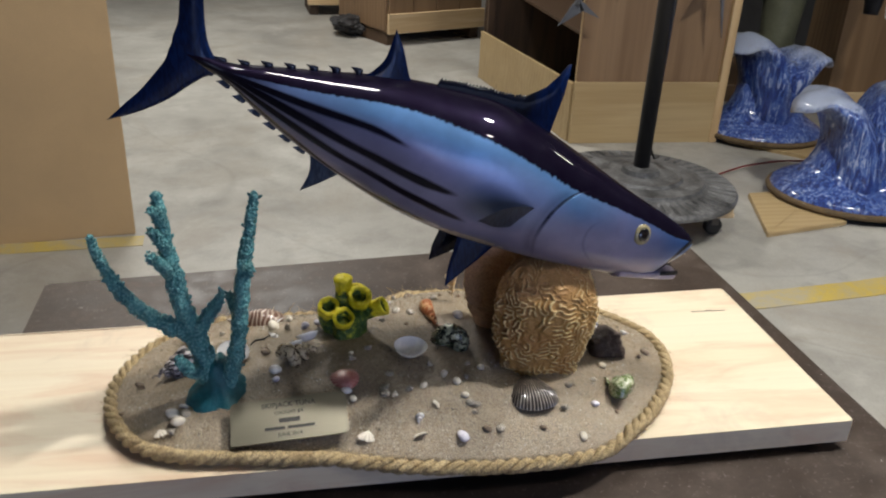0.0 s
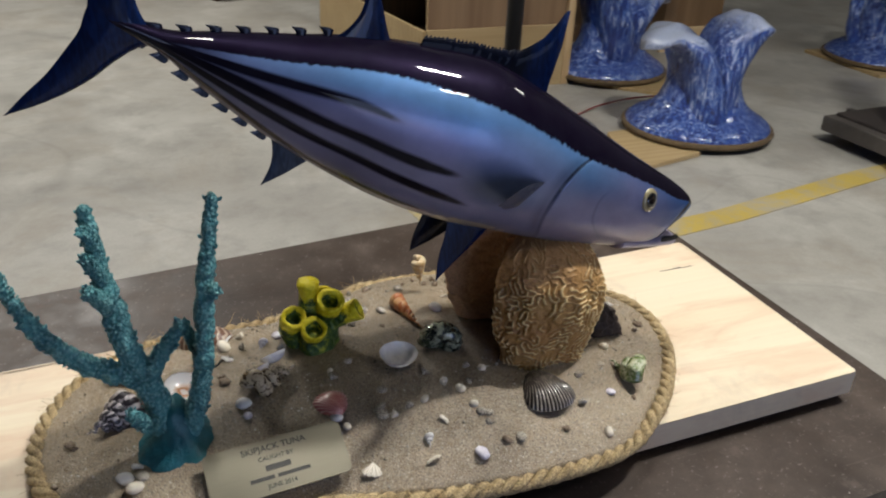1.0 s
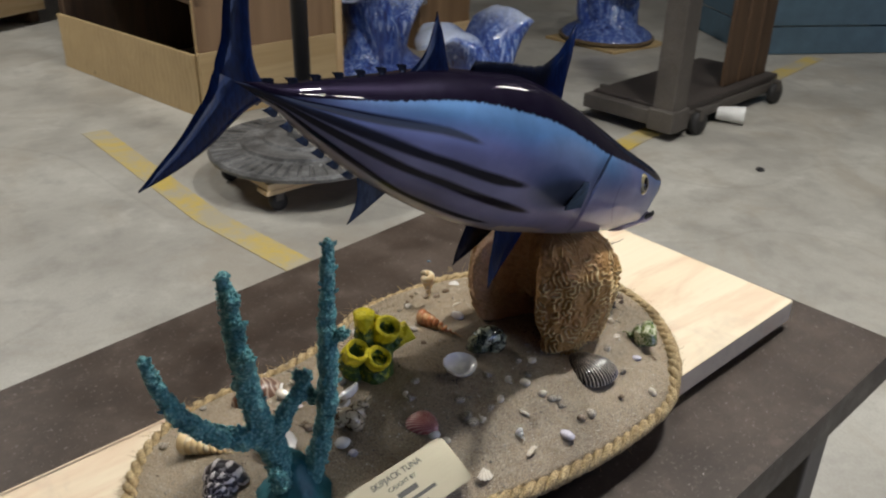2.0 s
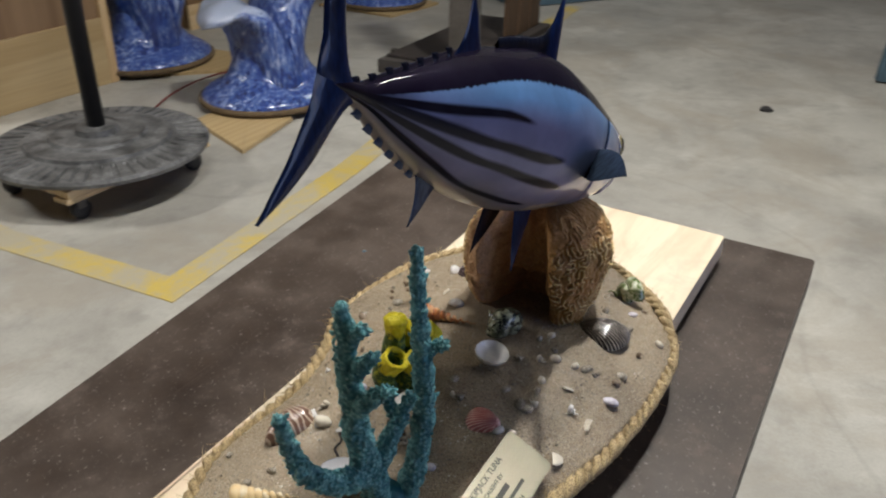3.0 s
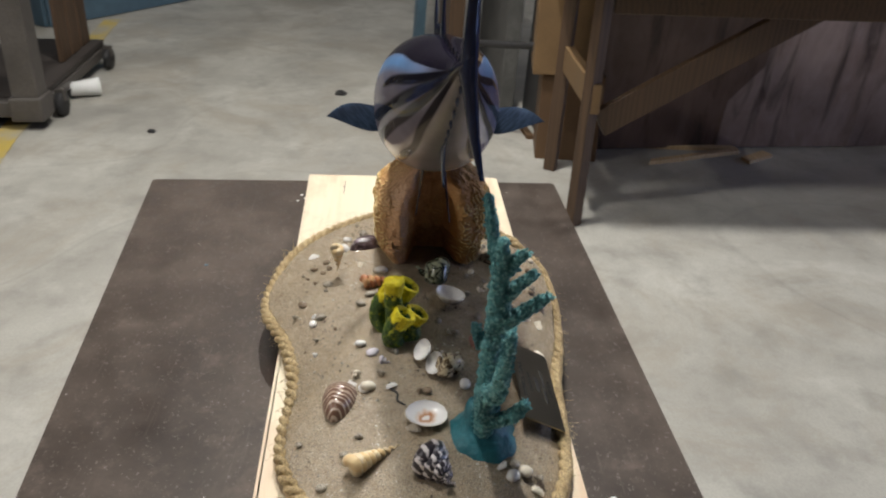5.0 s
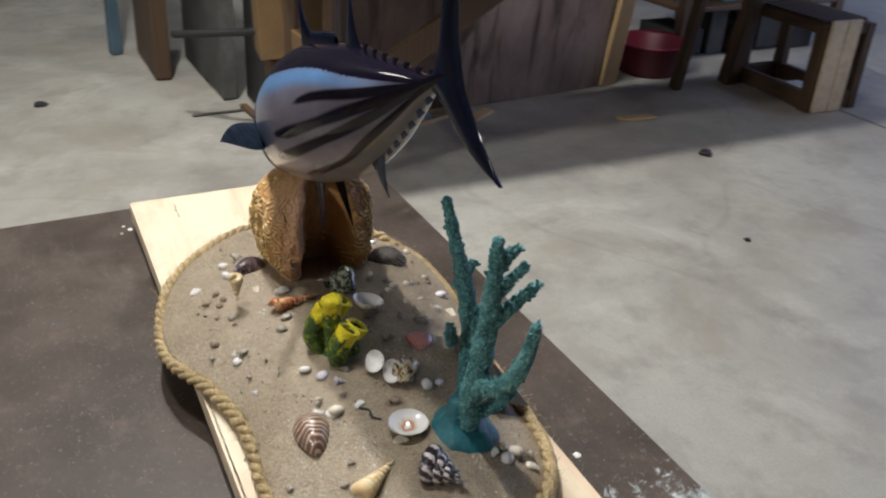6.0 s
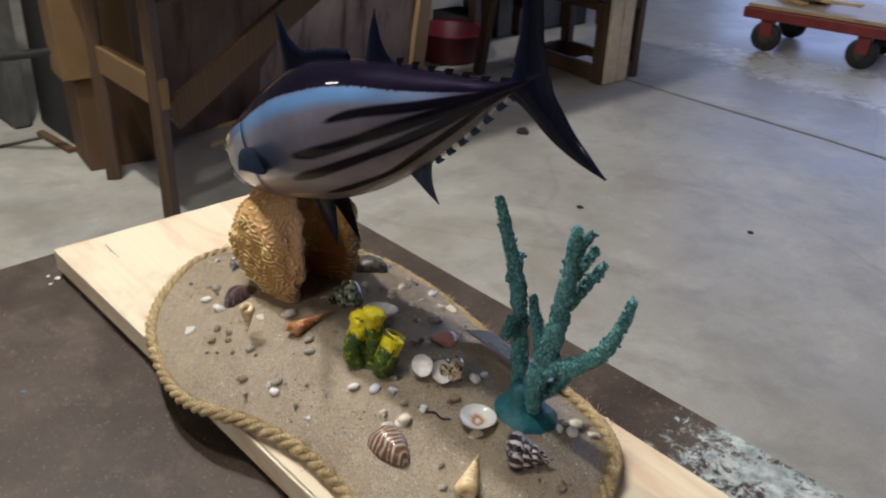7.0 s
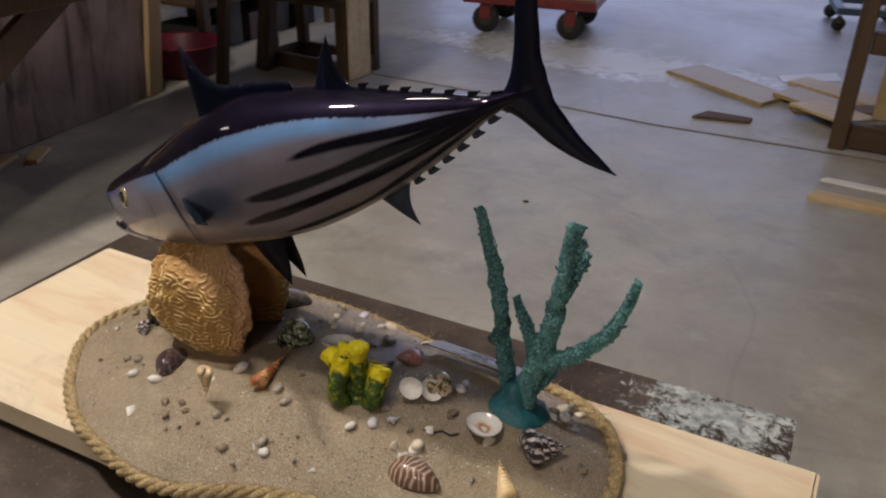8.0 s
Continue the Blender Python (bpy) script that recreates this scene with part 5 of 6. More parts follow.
def plaque():
    """A small brass plate with engraved lines of writing."""
    p = thing("name_plaque", "small brushed brass plaque with black lettering on the sand", "plaque")
    a, b, c, d = (Vector((x, y, z)) for x, y, z in ((-.159, -.142, .9005), (-.053, -.139, .9060), (-.055, -.104, .9240), (-.159, -.106, .9190)))
    ux, uy = (b - a).normalized(), (d - a).normalized()
    nz = ux.cross(uy).normalized()
    uy = nz.cross(ux)
    m = Matrix((ux, uy, nz)).transposed().to_4x4()
    m.translation = a
    p.matrix_basis = m
    L, H, k = .105, .0425, .0045
    bm = bmesh.new()
    pts = [(0, 0), (L - k, 0), (L - k * .3, k * .3), (L, k), (L, H - k), (L - k * .3, H - k * .3), (L - k, H), (k, H), (k * .3, H - k * .3), (0, H - k)]
    f = bm.faces.new([bm.verts.new((x, y, 0)) for x, y in pts])
    e = bmesh.ops.extrude_face_region(bm, geom=[f])
    bmesh.ops.translate(bm, vec=(0, 0, .0012), verts=[g for g in e["geom"] if isinstance(g, bmesh.types.BMVert)])
    part("plate", bm, "brass", p)

    def line(text, y, size):
        cu = bpy.data.curves.new("lettering", "FONT")
        cu.body, cu.size, cu.align_x, cu.extrude, cu.offset = text, size, "CENTER", 0.00008, 0.00008
        tmp = bpy.data.objects.new("lettering", cu)
        scene.collection.objects.link(tmp)
        me = bpy.data.meshes.new_from_object(tmp.evaluated_get(bpy.context.evaluated_depsgraph_get()))
        bpy.data.objects.remove(tmp)
        me.materials.clear()
        me.materials.append(MAT["ink"])
        ob = new("lettering", me)
        ob.parent = p
        ob.matrix_basis = Matrix.Translation((L / 2, y, .0014))

    line("SKIPJACK TUNA", .0335, .0068)
    line("CAUGHT BY", .0262, .0048)
    line("JUNE 2014", .0045, .0048)
    part("lettering_bar", box((L / 2 - .0095, .0178, .0012), (L / 2 + .0095, .0222, .0015)), "ink", p)
    for x0, x1 in ((-.0225, -.0045), (-.002, .0225)):
        part("lettering_bar", box((L / 2 + x0, .0112, .0012), (L / 2 + x1, .0140, .0015)), "ink", p)


plaque()


# ---- small shells and pebbles ----
def lens_mesh(name, seed, material, flat):
    bm = bmesh.new()
    bmesh.ops.create_icosphere(bm, subdivisions=2, radius=1)
    for v in bm.verts:
        v.co *= 1 + .16 * noise.noise(v.co * 1.4 + Vector((seed, seed, 0)))
        v.co.z *= flat
        v.co.y *= .8
    ob = part(name, bm, material, None, smooth=True)
    return ob


def scatter(name, label, group, material, flat, r, places, seed, sink=.25):
    """Small shells that share a few meshes, each laid on the sand."""
    rnd = random.Random(seed)
    forms = {}
    for k, (x, y) in enumerate(places):
        coiled, cup = k % 2 == 1 if material.startswith("pebble") else k % 4 == 3, (k % 4 == 1 and material in ("bone", "pearl")) or r > .009
        key = "coil" if coiled else "cup" if cup else k % 3
        if key in forms:
            ob = new(name, forms[key])
        else:
            ob = spiral_mesh(name, 2.2, 1.5, 2.6, material, .8) if coiled else cockle_mesh(name, 1.0, 7, .55, material) if cup else lens_mesh(name, seed + k * 1.7, material, flat)
            forms[key] = ob.data
        s = r * rnd.uniform(.70, 1.3)
        up = s * .32 if coiled else 0 if cup else s * flat * (1 - 2 * sink)
        turn = Euler((rnd.uniform(-.4, .4), rnd.uniform(-.4, .4), rnd.uniform(0, 6.28))).to_matrix().to_4x4()
        ob.matrix_basis = Matrix.Translation((x, y, on_sand(x, y).z + up)) @ turn @ Matrix.Scale(s * (.7 if coiled else 1), 4)
        tagged(ob, label, "shell", group)


WHITE_A = [(-.048, -.100), (.029, -.114), (.058, -.109), (.041, -.085), (.214, -.062), (.197, -.084), (.165, -.154), (-.008, -.099), (.076, .030), (-.173, -.010), (-.124, .030), (-.110, .043), (-.209, -.101), (-.223, -.109), (.080, -.075), (-.048, -.046), (.053, -.092), (.095, .048), (.020, -.094)]
WHITE_B = [(.147, .069), (.143, .105), (.179, .068), (.269, .011), (.075, .024), (.007, .090), (-.004, .091), (-.050, .086), (-.061, .040), (-.123, .009), (-.121, -.056), (.011, -.130), (-.054, -.091), (-.206, -.082), (-.215, -.090)]
GREY_A = [(.068, -.119), (.066, -.128), (.166, -.096), (.155, -.124), (.086, -.144), (.003, -.098), (-.029, -.035), (.032, -.069), (-.011, -.075), (-.077, .010), (-.018, -.098), (.065, -.070), (-.203, -.093), (-.212, -.110), (-.018, -.092)]
GREY_B = [(.206, .051), (.179, .054), (.057, .081), (.047, .081), (.003, .084), (-.031, .084), (.009, .043), (-.007, .021), (.024, .034), (-.108, .017), (.062, -.117), (.094, .112), (-.175, .086), (.035, .108), (-.223, .063), (.235, .059), (.192, .049), (-.180, .038), (-.195, .047), (-.044, -.052), (.063, -.086), (.015, .110)]
BROWN = [(.074, -.143), (.125, -.145), (-.131, -.022), (-.252, -.040), (-.265, -.071), (.268, -.035), (.115, .088), (.103, .102), (.088, .089), (.083, .105), (.030, .105), (-.024, .066), (.016, .007), (-.134, -.015), (-.253, -.034), (.102, .098), (.098, .083), (.067, .094), (.278, -.025), (.209, -.125)]
scatter("small_shell", "tiny white shell lying on the sand", "small shells on the sand", "bone", .62, .0060, WHITE_A, 1)
scatter("small_shell", "tiny pearly white shell lying on the sand", "small shells on the sand", "pearl", .58, .0058, WHITE_B, 2)
scatter("small_shell", "tiny mottled grey shell lying on the sand", "small shells on the sand", "pebble_grey", .5, .0052, GREY_A, 3)
scatter("small_shell", "tiny mottled grey shell lying on the sand", "small shells on the sand", "pebble_grey", .55, .0050, GREY_B, 4)
scatter("small_shell", "tiny dark brown shell lying on the sand", "small shells on the sand", "pebble_brown", .55, .0044, BROWN, 5)
scatter("small_shell", "small lilac shell lying on the sand", "small shells on the sand", "lilac", .45, .0066, [(.050, -.148), (-.120, -.069), (-.077, .028), (-.093, .015), (.188, -.117)], 6)
scatter("small_shell", "small rosy white ribbed shell lying on the sand", "small shells on the sand", "bone", .8, .0092, [(.012, -.142), (-.038, -.137)], 7)
scatter("small_shell", "flat white shell lying on the sand", "small shells on the sand", "pearl", .3, .0085, [(-.124, .033), (-.118, .046)], 8)


def shell_grit():
    """Broken bits of shell and coarse grains strewn over the sand."""
    rnd = random.Random(21)
    v, f = [], []
    while len(v) < 2400 * 6:
        x, y = rnd.uniform(-.27, .29), rnd.uniform(-.165, .14)
        d = np.hypot(x - MID[0], y - MID[1]) / float(rim(math.atan2(y - MID[1], x - MID[0])))
        if d > .93 or noise.noise(Vector((x * 22, y * 22, 5.0))) < rnd.uniform(-.35, .25):
            continue
        p, r = on_sand(x, y), rnd.uniform(.0005, .0009) + .0011 * rnd.random() ** 3
        turn = Euler((rnd.uniform(-.6, .6), rnd.uniform(-.6, .6), rnd.uniform(0, 6.3))).to_matrix()
        n = len(v)
        for q in ((1, 0, 0), (-1, .2, 0), (.1, .8, 0), (0, -.8, .1), (.1, 0, .6), (0, 0, -.5)):
            v.append(p + turn @ (Vector(q) * r * rnd.uniform(.7, 1.3)))
        f += [tuple(n + i for i in t) for t in ((0, 2, 4), (2, 1, 4), (1, 3, 4), (3, 0, 4), (2, 0, 5), (1, 2, 5), (3, 1, 5), (0, 3, 5))]
    tagged(shape("shell_grit", v, f, "grit", None, smooth=False), "fine broken shell grit strewn over the sand", "grit", "", "stuff")


shell_grit()


# ---- things that stand round the table ----
def tan_panel():
    t = thing("tan_panel", "tall tan hardboard panel standing on the floor", "panel")
    m = pose(-0.743, 2.372, 0, 0, 0, 188.4)
    part("sheet", box((0, -0.012, 0.0), (1.6, 0.012, 2.1), 0.003, m), "tan", t)


tan_panel()


def wave_sculpture(at, turn, size, label):
    """A round base that sweeps up into two curling crests."""
    t = thing("wave_sculpture", label, "sculpture", at, turn, "blue wave sculptures")
    R = 0.36
    # round foot with a flared skirt
    prof = [(R, .022), (R * .985, .040), (R * .93, .058), (R * .82, .080), (R * .69, .112), (R * .59, .155), (R * .53, .205), (R * .49, .255), (R * .40, .30), (R * .2, .325), (.01, .33)]
    n = 64
    verts, foam = [], []
    for r, z in prof:
        for i in range(n):
            a = 2 * math.pi * i / n
            w = 1 + .05 * math.sin(5 * a) * (1 - r / R)
            verts.append((r * w * math.cos(a) * 1.0, r * w * math.sin(a) * .82 if r < R * .8 else r * w * math.sin(a) * (.92), z))
            foam.append(.12 + .25 * max(0, .12 - z) / .12)
    faces = grid_faces(len(prof), n, True)
    shape("wave_foot", verts, faces, "wave", t, "blue painted foot", attr=("foam", foam))
    v, f = tube(np.array([[R * math.cos(a), R * math.sin(a) * .92, .016] for a in np.linspace(0, 2 * math.pi, 80)]), [.016] * 80, 8)
    shape("rope_edge", v, f, "rope_dark", t, "brown rope edge")
    # crests: sheets that rise, thin out and curl over
    for side, top, reach, thick in ((-1, .47, .27, .115), (1, .54, .20, .105)):
        nu, nv = 40, 36
        verts, foam = [], []
        for i in range(nu):
            u = i / (nu - 1)
            # the spine climbs and then bends outwards and down
            x = side * (.02 + .10 * u + (reach - .05) * u**3.2)
            z = .10 + (top - .10) * math.sin(min(1.0, u * 1.06) * math.pi * .5) ** 1.1 - .055 * max(0, u - .82) / .18
            wide = (.20 * (1 - .22 * u) + .03 * math.sin(math.pi * u)) * (1 if u < .78 else math.sqrt(max(.01, 1 - ((u - .78) / .225) ** 2)))
            th = thick * (1 - u) ** .8 + .026
            tilt = side * (u**2.2) * 1.35
            for j in range(nv):
                a = 2 * math.pi * j / nv
                py, pn = wide * math.cos(a), th * math.sin(a)
                verts.append((x + pn * math.cos(tilt) , py + .025 * math.sin(3 * u + side), z - pn * math.sin(tilt)))
                foam.append(max(0, min(1, (u - .48) / .42)) * .85 + (.25 if math.sin(a) * side < -.2 and u > .3 else 0) + .12 * math.cos(a * 5) * u)
        v2 = rumple(verts, .11, .018, side * 3.0)
        shape("crest", v2, grid_faces(nu, nv, True) + [tuple((nu - 1) * nv + j for j in range(nv))], "wave", t, "curling crest with whitish foam", attr=("foam", np.clip(foam, 0, 1)))
    return t


wave_sculpture((2.49, 2.53, .024), -12, 1, "blue painted wave sculpture with white crests on a pale board")
wave_sculpture((2.60, 3.56, .024), 184, 1, "blue painted wave sculpture with white crests beside the crate")
wave_sculpture((4.62, 3.38, .022), 70, 1, "blue painted wave sculpture standing in shade")


def sheet(name, corners, thick, material, label, category="board", z=0.001):
    bm = slab(corners, z, z + thick, 0.004, 2)
    return tagged(part(name, bm, material, None), label, category)


sheet("plywood_offcut", [(1.86, 2.14), (2.30, 2.24), (2.42, 2.62), (2.02, 2.60)], .02, "ply_pale", "pale plywood board lying on the floor under a sculpture")
sheet("plywood_offcut", [(2.74, 3.02), (3.02, 2.92), (2.95, 3.55), (2.35, 3.85), (2.32, 3.42)], .02, "ply_pale", "pale plywood board lying on the floor under a sculpture")
sheet("plywood_offcut", [(4.30, 3.05), (4.85, 3.0), (4.95, 3.7), (4.3, 3.7)], .02, "ply_pale", "pale board lying on the floor under a sculpture")


def caster(parent, x, y, r=.045, material="dark"):
    c = part("caster", box((x - .018, y - .022, r * 1.2), (x + .018, y + .022, r * 2.2), .004), "steel", parent)
    v, f = lathe([(r * .4, -.018), (r * .95, -.016), (r, -.008), (r, .008), (r * .95, .016), (r * .4, .018)], 24, Matrix.Translation((x, y, r)) @ Matrix.Rotation(math.pi / 2, 4, "X"))
    shape("wheel", v, f, material, c, "black rubber wheel")


def pole_stand():
    t = thing("pole_stand", "black pole on a grey ringed disc standing on a dolly", "display stand", (1.36, 2.40, 0))
    for k in range(5):
        x = -.27 + k * .135
        part("dolly_board", box((x - .062, -.24, .105), (x + .062, .24, .135), .004), "pine_end", t)
    for s in (-1, 1):
        part("dolly_rail", box((-.34, s * .2 - .04, .085), (.34, s * .2 + .04, .105), .004), "pine_end", t)
        for q in (-1, 1):
            caster(t, q * .27, s * .2, .038)
    # rings step up to the middle; short grooves are cut into the outer band
    rr = np.array([.0, .05, .076, .082, .16, .168, .176, .184, .255, .262, .270, .276, .292, .300, .375, .385, .408, .416, .414, .39])
    zz = np.array([.239, .238, .232, .210, .207, .209, .209, .197, .193, .195, .195, .183, .181, .180, .176, .176, .172, .160, .146, .137])
    n, verts = 432, []
    for k, (r, z) in enumerate(zip(rr, zz)):
        for i in range(n):
            a = 2 * math.pi * i / n
            cut = 13 <= k <= 15 and (i % 9) < 3
            verts.append((r * math.cos(a), r * math.sin(a), z - (.009 if cut else 0)))
    shape("disc", verts, [q[::-1] for q in grid_faces(len(rr), n, True)], "cast", t, "grey ringed disc with short radial grooves", smooth=False)
    v, f = lathe([(.034, .236), (.034, 2.2), (.03, 2.21)], 24)
    shape("pole", v, f, "black_steel", t, "black steel pole")
    path = [(.05, .03, 1.6), (.055, .035, 1.0), (.05, .04, .6), (.07, .10, .3), (.13, .16, .215)]
    v, f = tube(spline(path, 40), [.006] * 40, 6)
    shape("cable", v, f, "dark", t, "thin black cable down the pole")


pole_stand()


def cable(name, points, r, material, label):
    v, f = tube(spline(points, 60), [r] * 60, 6)
    tagged(shape(name, v, f, material), label, "cable")


cable("floor_cable", [(1.62, 2.92, .008), (1.80, 2.98, .008), (1.98, 2.88, .008), (1.96, 2.76, .008), (1.82, 2.72, .008)], .006, "dark", "black cable in a loop on the floor")
cable("floor_cable", [(1.9, 2.82, .008), (2.2, 2.96, .026), (2.6, 3.02, .026), (3.0, 2.8, .026)], .005, "red", "thin orange-red cable on the floor")


def big_crate():
    t = thing("plywood_crate", "tall plywood crate with a pale skirt board and an open side", "crate")
    x0, x1, y0, y1, h = 1.40, 2.22, 3.45, 5.0, 1.9
    part("front_panel", box((x0, y0, .34), (x1, y0 + .025, h), .003), "ply", t)
    part("skirt_board", box((x0 - .01, y0 - .014, 0), (x1 + .01, y0 + .02, .345), .003), "ply_pale", t, "pale skirt board")
    part("side_panel", box((x1 - .025, y0 + .026, 0), (x1, y1, h), .003), "ply", t)
    # back, rear post and shelf use darker wood, colouring in the inner shade
    part("back_panel", box((1.22, y1 - .02, 0), (x1 - .026, y1, h), .003), "old_wood", t)
    part("top_panel", box((x0, y0, h), (x1, y1, h + .02), .003), "ply", t)
    # the open side has only a low board, which runs a little askew
    part("side_skirt", beam((x0 - .008, y0 + .03, .165), (1.205, y1 - .02, .165), .022, .33, .003), "ply_pale", t, "pale low board along the open side")
    part("corner_post", box((x0 + .012, y0 + .027, 0), (x0 + .06, y0 + .075, h), .004), "pine_up", t)
    part("corner_post", box((1.23, y1 - .07, 0), (1.28, y1 - .022, h), .004), "old_wood", t)
    part("corner_batten", box((x1 + .002, y0 - .02, 0), (x1 + .05, y0 + .06, h), .004), "pine_up", t)
    part("inner_shelf", box((x0 + .07, y0 + .05, .55), (x1 - .03, y1 - .03, .57), .002), "old_wood", t)


big_crate()


def low_crate(at, turn, size, label):
    t = thing("wooden_crate", label, "crate", at, turn, "wooden crates on the floor")
    sx, sy, sz = size
    for k in range(4):
        x = sx * k / 4
        part("plank", box((x + .004, 0, .14), (x + sx / 4 - .004, .022, sz), .004), "ply", t)
    part("bottom_rail", box((-.02, -.03, .10), (sx + .02, -.001, .26), .005), "pine_end", t)
    part("side_panel", box((-.02, .023, .12), (0, sy, sz), .004), "ply", t)
    part("side_panel", box((sx, .023, .12), (sx + .02, sy, sz), .004), "ply", t)
    part("floor_panel", box((0, .023, .10), (sx, sy, .13), .004), "ply", t)
    for x in (.0, sx - .09):
        part("skid", box((x, .03, 0), (x + .09, sy, .098), .004), "old_wood_x", t)


low_crate((.66, 6.03, 0), 26, (.95, .8, 1.3), "brown plywood crate on skids at the back")
low_crate((.05, 7.45, 0), 4, (.62, .6, .9), "pale plywood crate at the back of the hall")


def floor_dolly():
    t = thing("furniture_dolly", "low wooden dolly with dark wheels and a draped cloth", "dolly", (.50, 6.55, 0), 30)
    part("deck", box((-.05, -.2, .15), (.55, .25, .19), .01), "pine_end", t)
    for x in (0, .45):
        for y in (-.14, .18):
            caster(t, x, y, .06)
    bm = bmesh.new()
    bmesh.ops.create_icosphere(bm, subdivisions=5, radius=.15)
    for v in bm.verts:
        v.co *= 1 + .55 * noise.noise(v.co * 9) + .3 * noise.noise(v.co * 24)
        v.co.z = v.co.z * .5 + .1
        v.co.x -= .13
    part("folded_cloth", bm, "dark", t, "dark bundled cloth", smooth=True)


floor_dolly()


def hanging_model(name, points, radii, material, label, squash=.6, fins=()):
    """A resin fish that hangs from a line."""
    t = thing(name, label, "fish model")
    v, f = tube(spline(points, 40), np.interp(np.linspace(0, 1, 40), np.linspace(0, 1, len(radii)), radii), 16, squash)
    shape("body", v, f, material, t)
    for a, b, c, m2 in fins:
        bm = bmesh.new()
        n = (Vector(b) - Vector(a)).cross(Vector(c) - Vector(a)).normalized() * .006
        top = [bm.verts.new(Vector(p) + n) for p in (a, b, c)]
        low = [bm.verts.new(Vector(p) - n) for p in (a, b, c)]
        bm.faces.new(top), bm.faces.new(low[::-1])
        for i in range(3):
            bm.faces.new((top[i], low[i], low[(i + 1) % 3], top[(i + 1) % 3]))
        part("fin", bm, m2, t)
    hang(t, points[0])
    return t


hanging_model("shark_model", [(1.62, 3.28, 1.75), (1.50, 3.30, 1.40), (1.38, 3.32, 1.05), (1.33, 3.33, .86), (1.31, 3.33, .76)], [.02, .10, .09, .04, .02], "shark", "grey resin shark model hanging tail-down before the crate",
              fins=(((1.31, 3.33, .80), (1.22, 3.33, .66), (1.35, 3.33, .74), "shark"), ((1.32, 3.33, .80), (1.44, 3.33, .70), (1.33, 3.33, .74), "shark")))
hanging_model("shark_model", [(1.95, 3.28, 1.7), (1.98, 3.28, 1.35), (2.02, 3.28, 1.05), (2.05, 3.28, .88)], [.03, .10, .07, .02], "shark", "grey resin shark model hanging tail-down by the pole",
              fins=(((2.02, 3.28, .98), (2.10, 3.28, .62), (2.07, 3.28, .86), "shark"), ((2.0, 3.28, .98), (1.93, 3.28, .84), (2.03, 3.28, .90), "shark")))
hanging_model("orca_model", [(3.10, 3.55, 1.7), (3.12, 3.52, 1.3), (3.10, 3.5, .95), (3.08, 3.48, .72)], [.05, .13, .11, .05], "black_steel", "black resin whale model hanging nose-down",
              fins=(((3.06, 3.38, .95), (3.09, 3.36, .72), (3.14, 3.38, .84), "white"),))


def tall_cabinet():
    t = thing("wooden_cabinet", "tall brown plywood cabinet against the hall's side", "cabinet")
    part("front_panel", box((3.27, 3.95, 0), (3.74, 3.98, 1.9), .004), "ply", t)
    part("side_panel", box((3.27, 3.981, 0), (3.30, 4.3, 1.9), .004), "ply", t)
    part("skirt_board", box((3.25, 3.925, 0), (3.76, 3.949, .16), .004), "pine_end", t)


tall_cabinet()


def resin_body():
    t = thing("resin_animal", "olive-grey resin animal body on a dark stand", "sculpture")
    bm = bmesh.new()
    bmesh.ops.create_icosphere(bm, subdivisions=4, radius=.42)
    for v in bm.verts:
        v.co *= 1 + .12 * noise.noise(v.co * 2.4)
        v.co.x *= 1.2
        v.co += Vector((3.0, 4.75, 1.05))
    part("body", bm, "olive", t, smooth=True)
    for x in (2.75, 3.25):
        v, f = lathe([(.13, .12), (.12, .4), (.15, .75), (.12, .95)], 20, Matrix.Translation((x, 4.62, 0)))
        shape("leg", v, f, "olive", t)
    part("stand", box((2.5, 4.3, 0), (3.5, 5.2, .12), .01), "old_wood_x", t)


resin_body()


def platform_cart():
    """A low steel cart with a stout upright and wheels."""
    t = thing("platform_cart", "grey-brown steel platform cart with a stout upright post", "cart")
    m = Matrix.Translation((3.06, 1.73, 0)) @ Matrix.Rotation(radians(3), 4, "Z")
    part("deck", box((.04, -.01, .115), (1.15, .50, .15), .006, m), "deck", t)
    part("end_beam", box((-.02, -.02, .06), (.075, .52, .135), .006, m), "steel", t)
    part("side_beam", box((.076, -.02, .06), (1.17, .04, .113), .006, m), "steel", t)
    part("side_beam", box((.076, .46, .06), (1.17, .52, .113), .006, m), "steel", t)
    part("post", box((-.03, -.035, .05), (.10, .085, 1.7), .008, m), "steel", t)
    part("post_foot", box((-.045, -.05, .045), (.115, .10, .16), .01, m), "steel", t)
    for x, y in ((.20, -.055), (1.05, -.055), (.2, .54), (1.05, .54)):
        c = m @ Vector((x, y, 0))
        caster(t, c.x, c.y, .062)
    for k in range(3):
        part("crate_board", box((.62 + .17 * k, .05, .152), (.76 + .17 * k, .075, .75), .004, m), "old_wood", t)


platform_cart()


def blue_crate():
    t = thing("blue_crate", "blue-grey painted wooden crate on the floor", "crate", (5.09, 2.44, 0), -33)
    for k in range(3):
        part("front_board", box((0, 0, .005 + k * .2), (1.5, .025, .195 + k * .2), .004), "blue_grey", t)
        part("side_board", box((-.025, .026, .005 + k * .2), (0, .9, .195 + k * .2), .004), "blue_grey", t)
        part("side_board", box((1.5, .026, .005 + k * .2), (1.525, .9, .195 + k * .2), .004), "blue_grey", t)
    part("lid", box((-.03, -.01, .6), (1.53, .92, .62), .004), "blue_grey", t)


blue_crate()


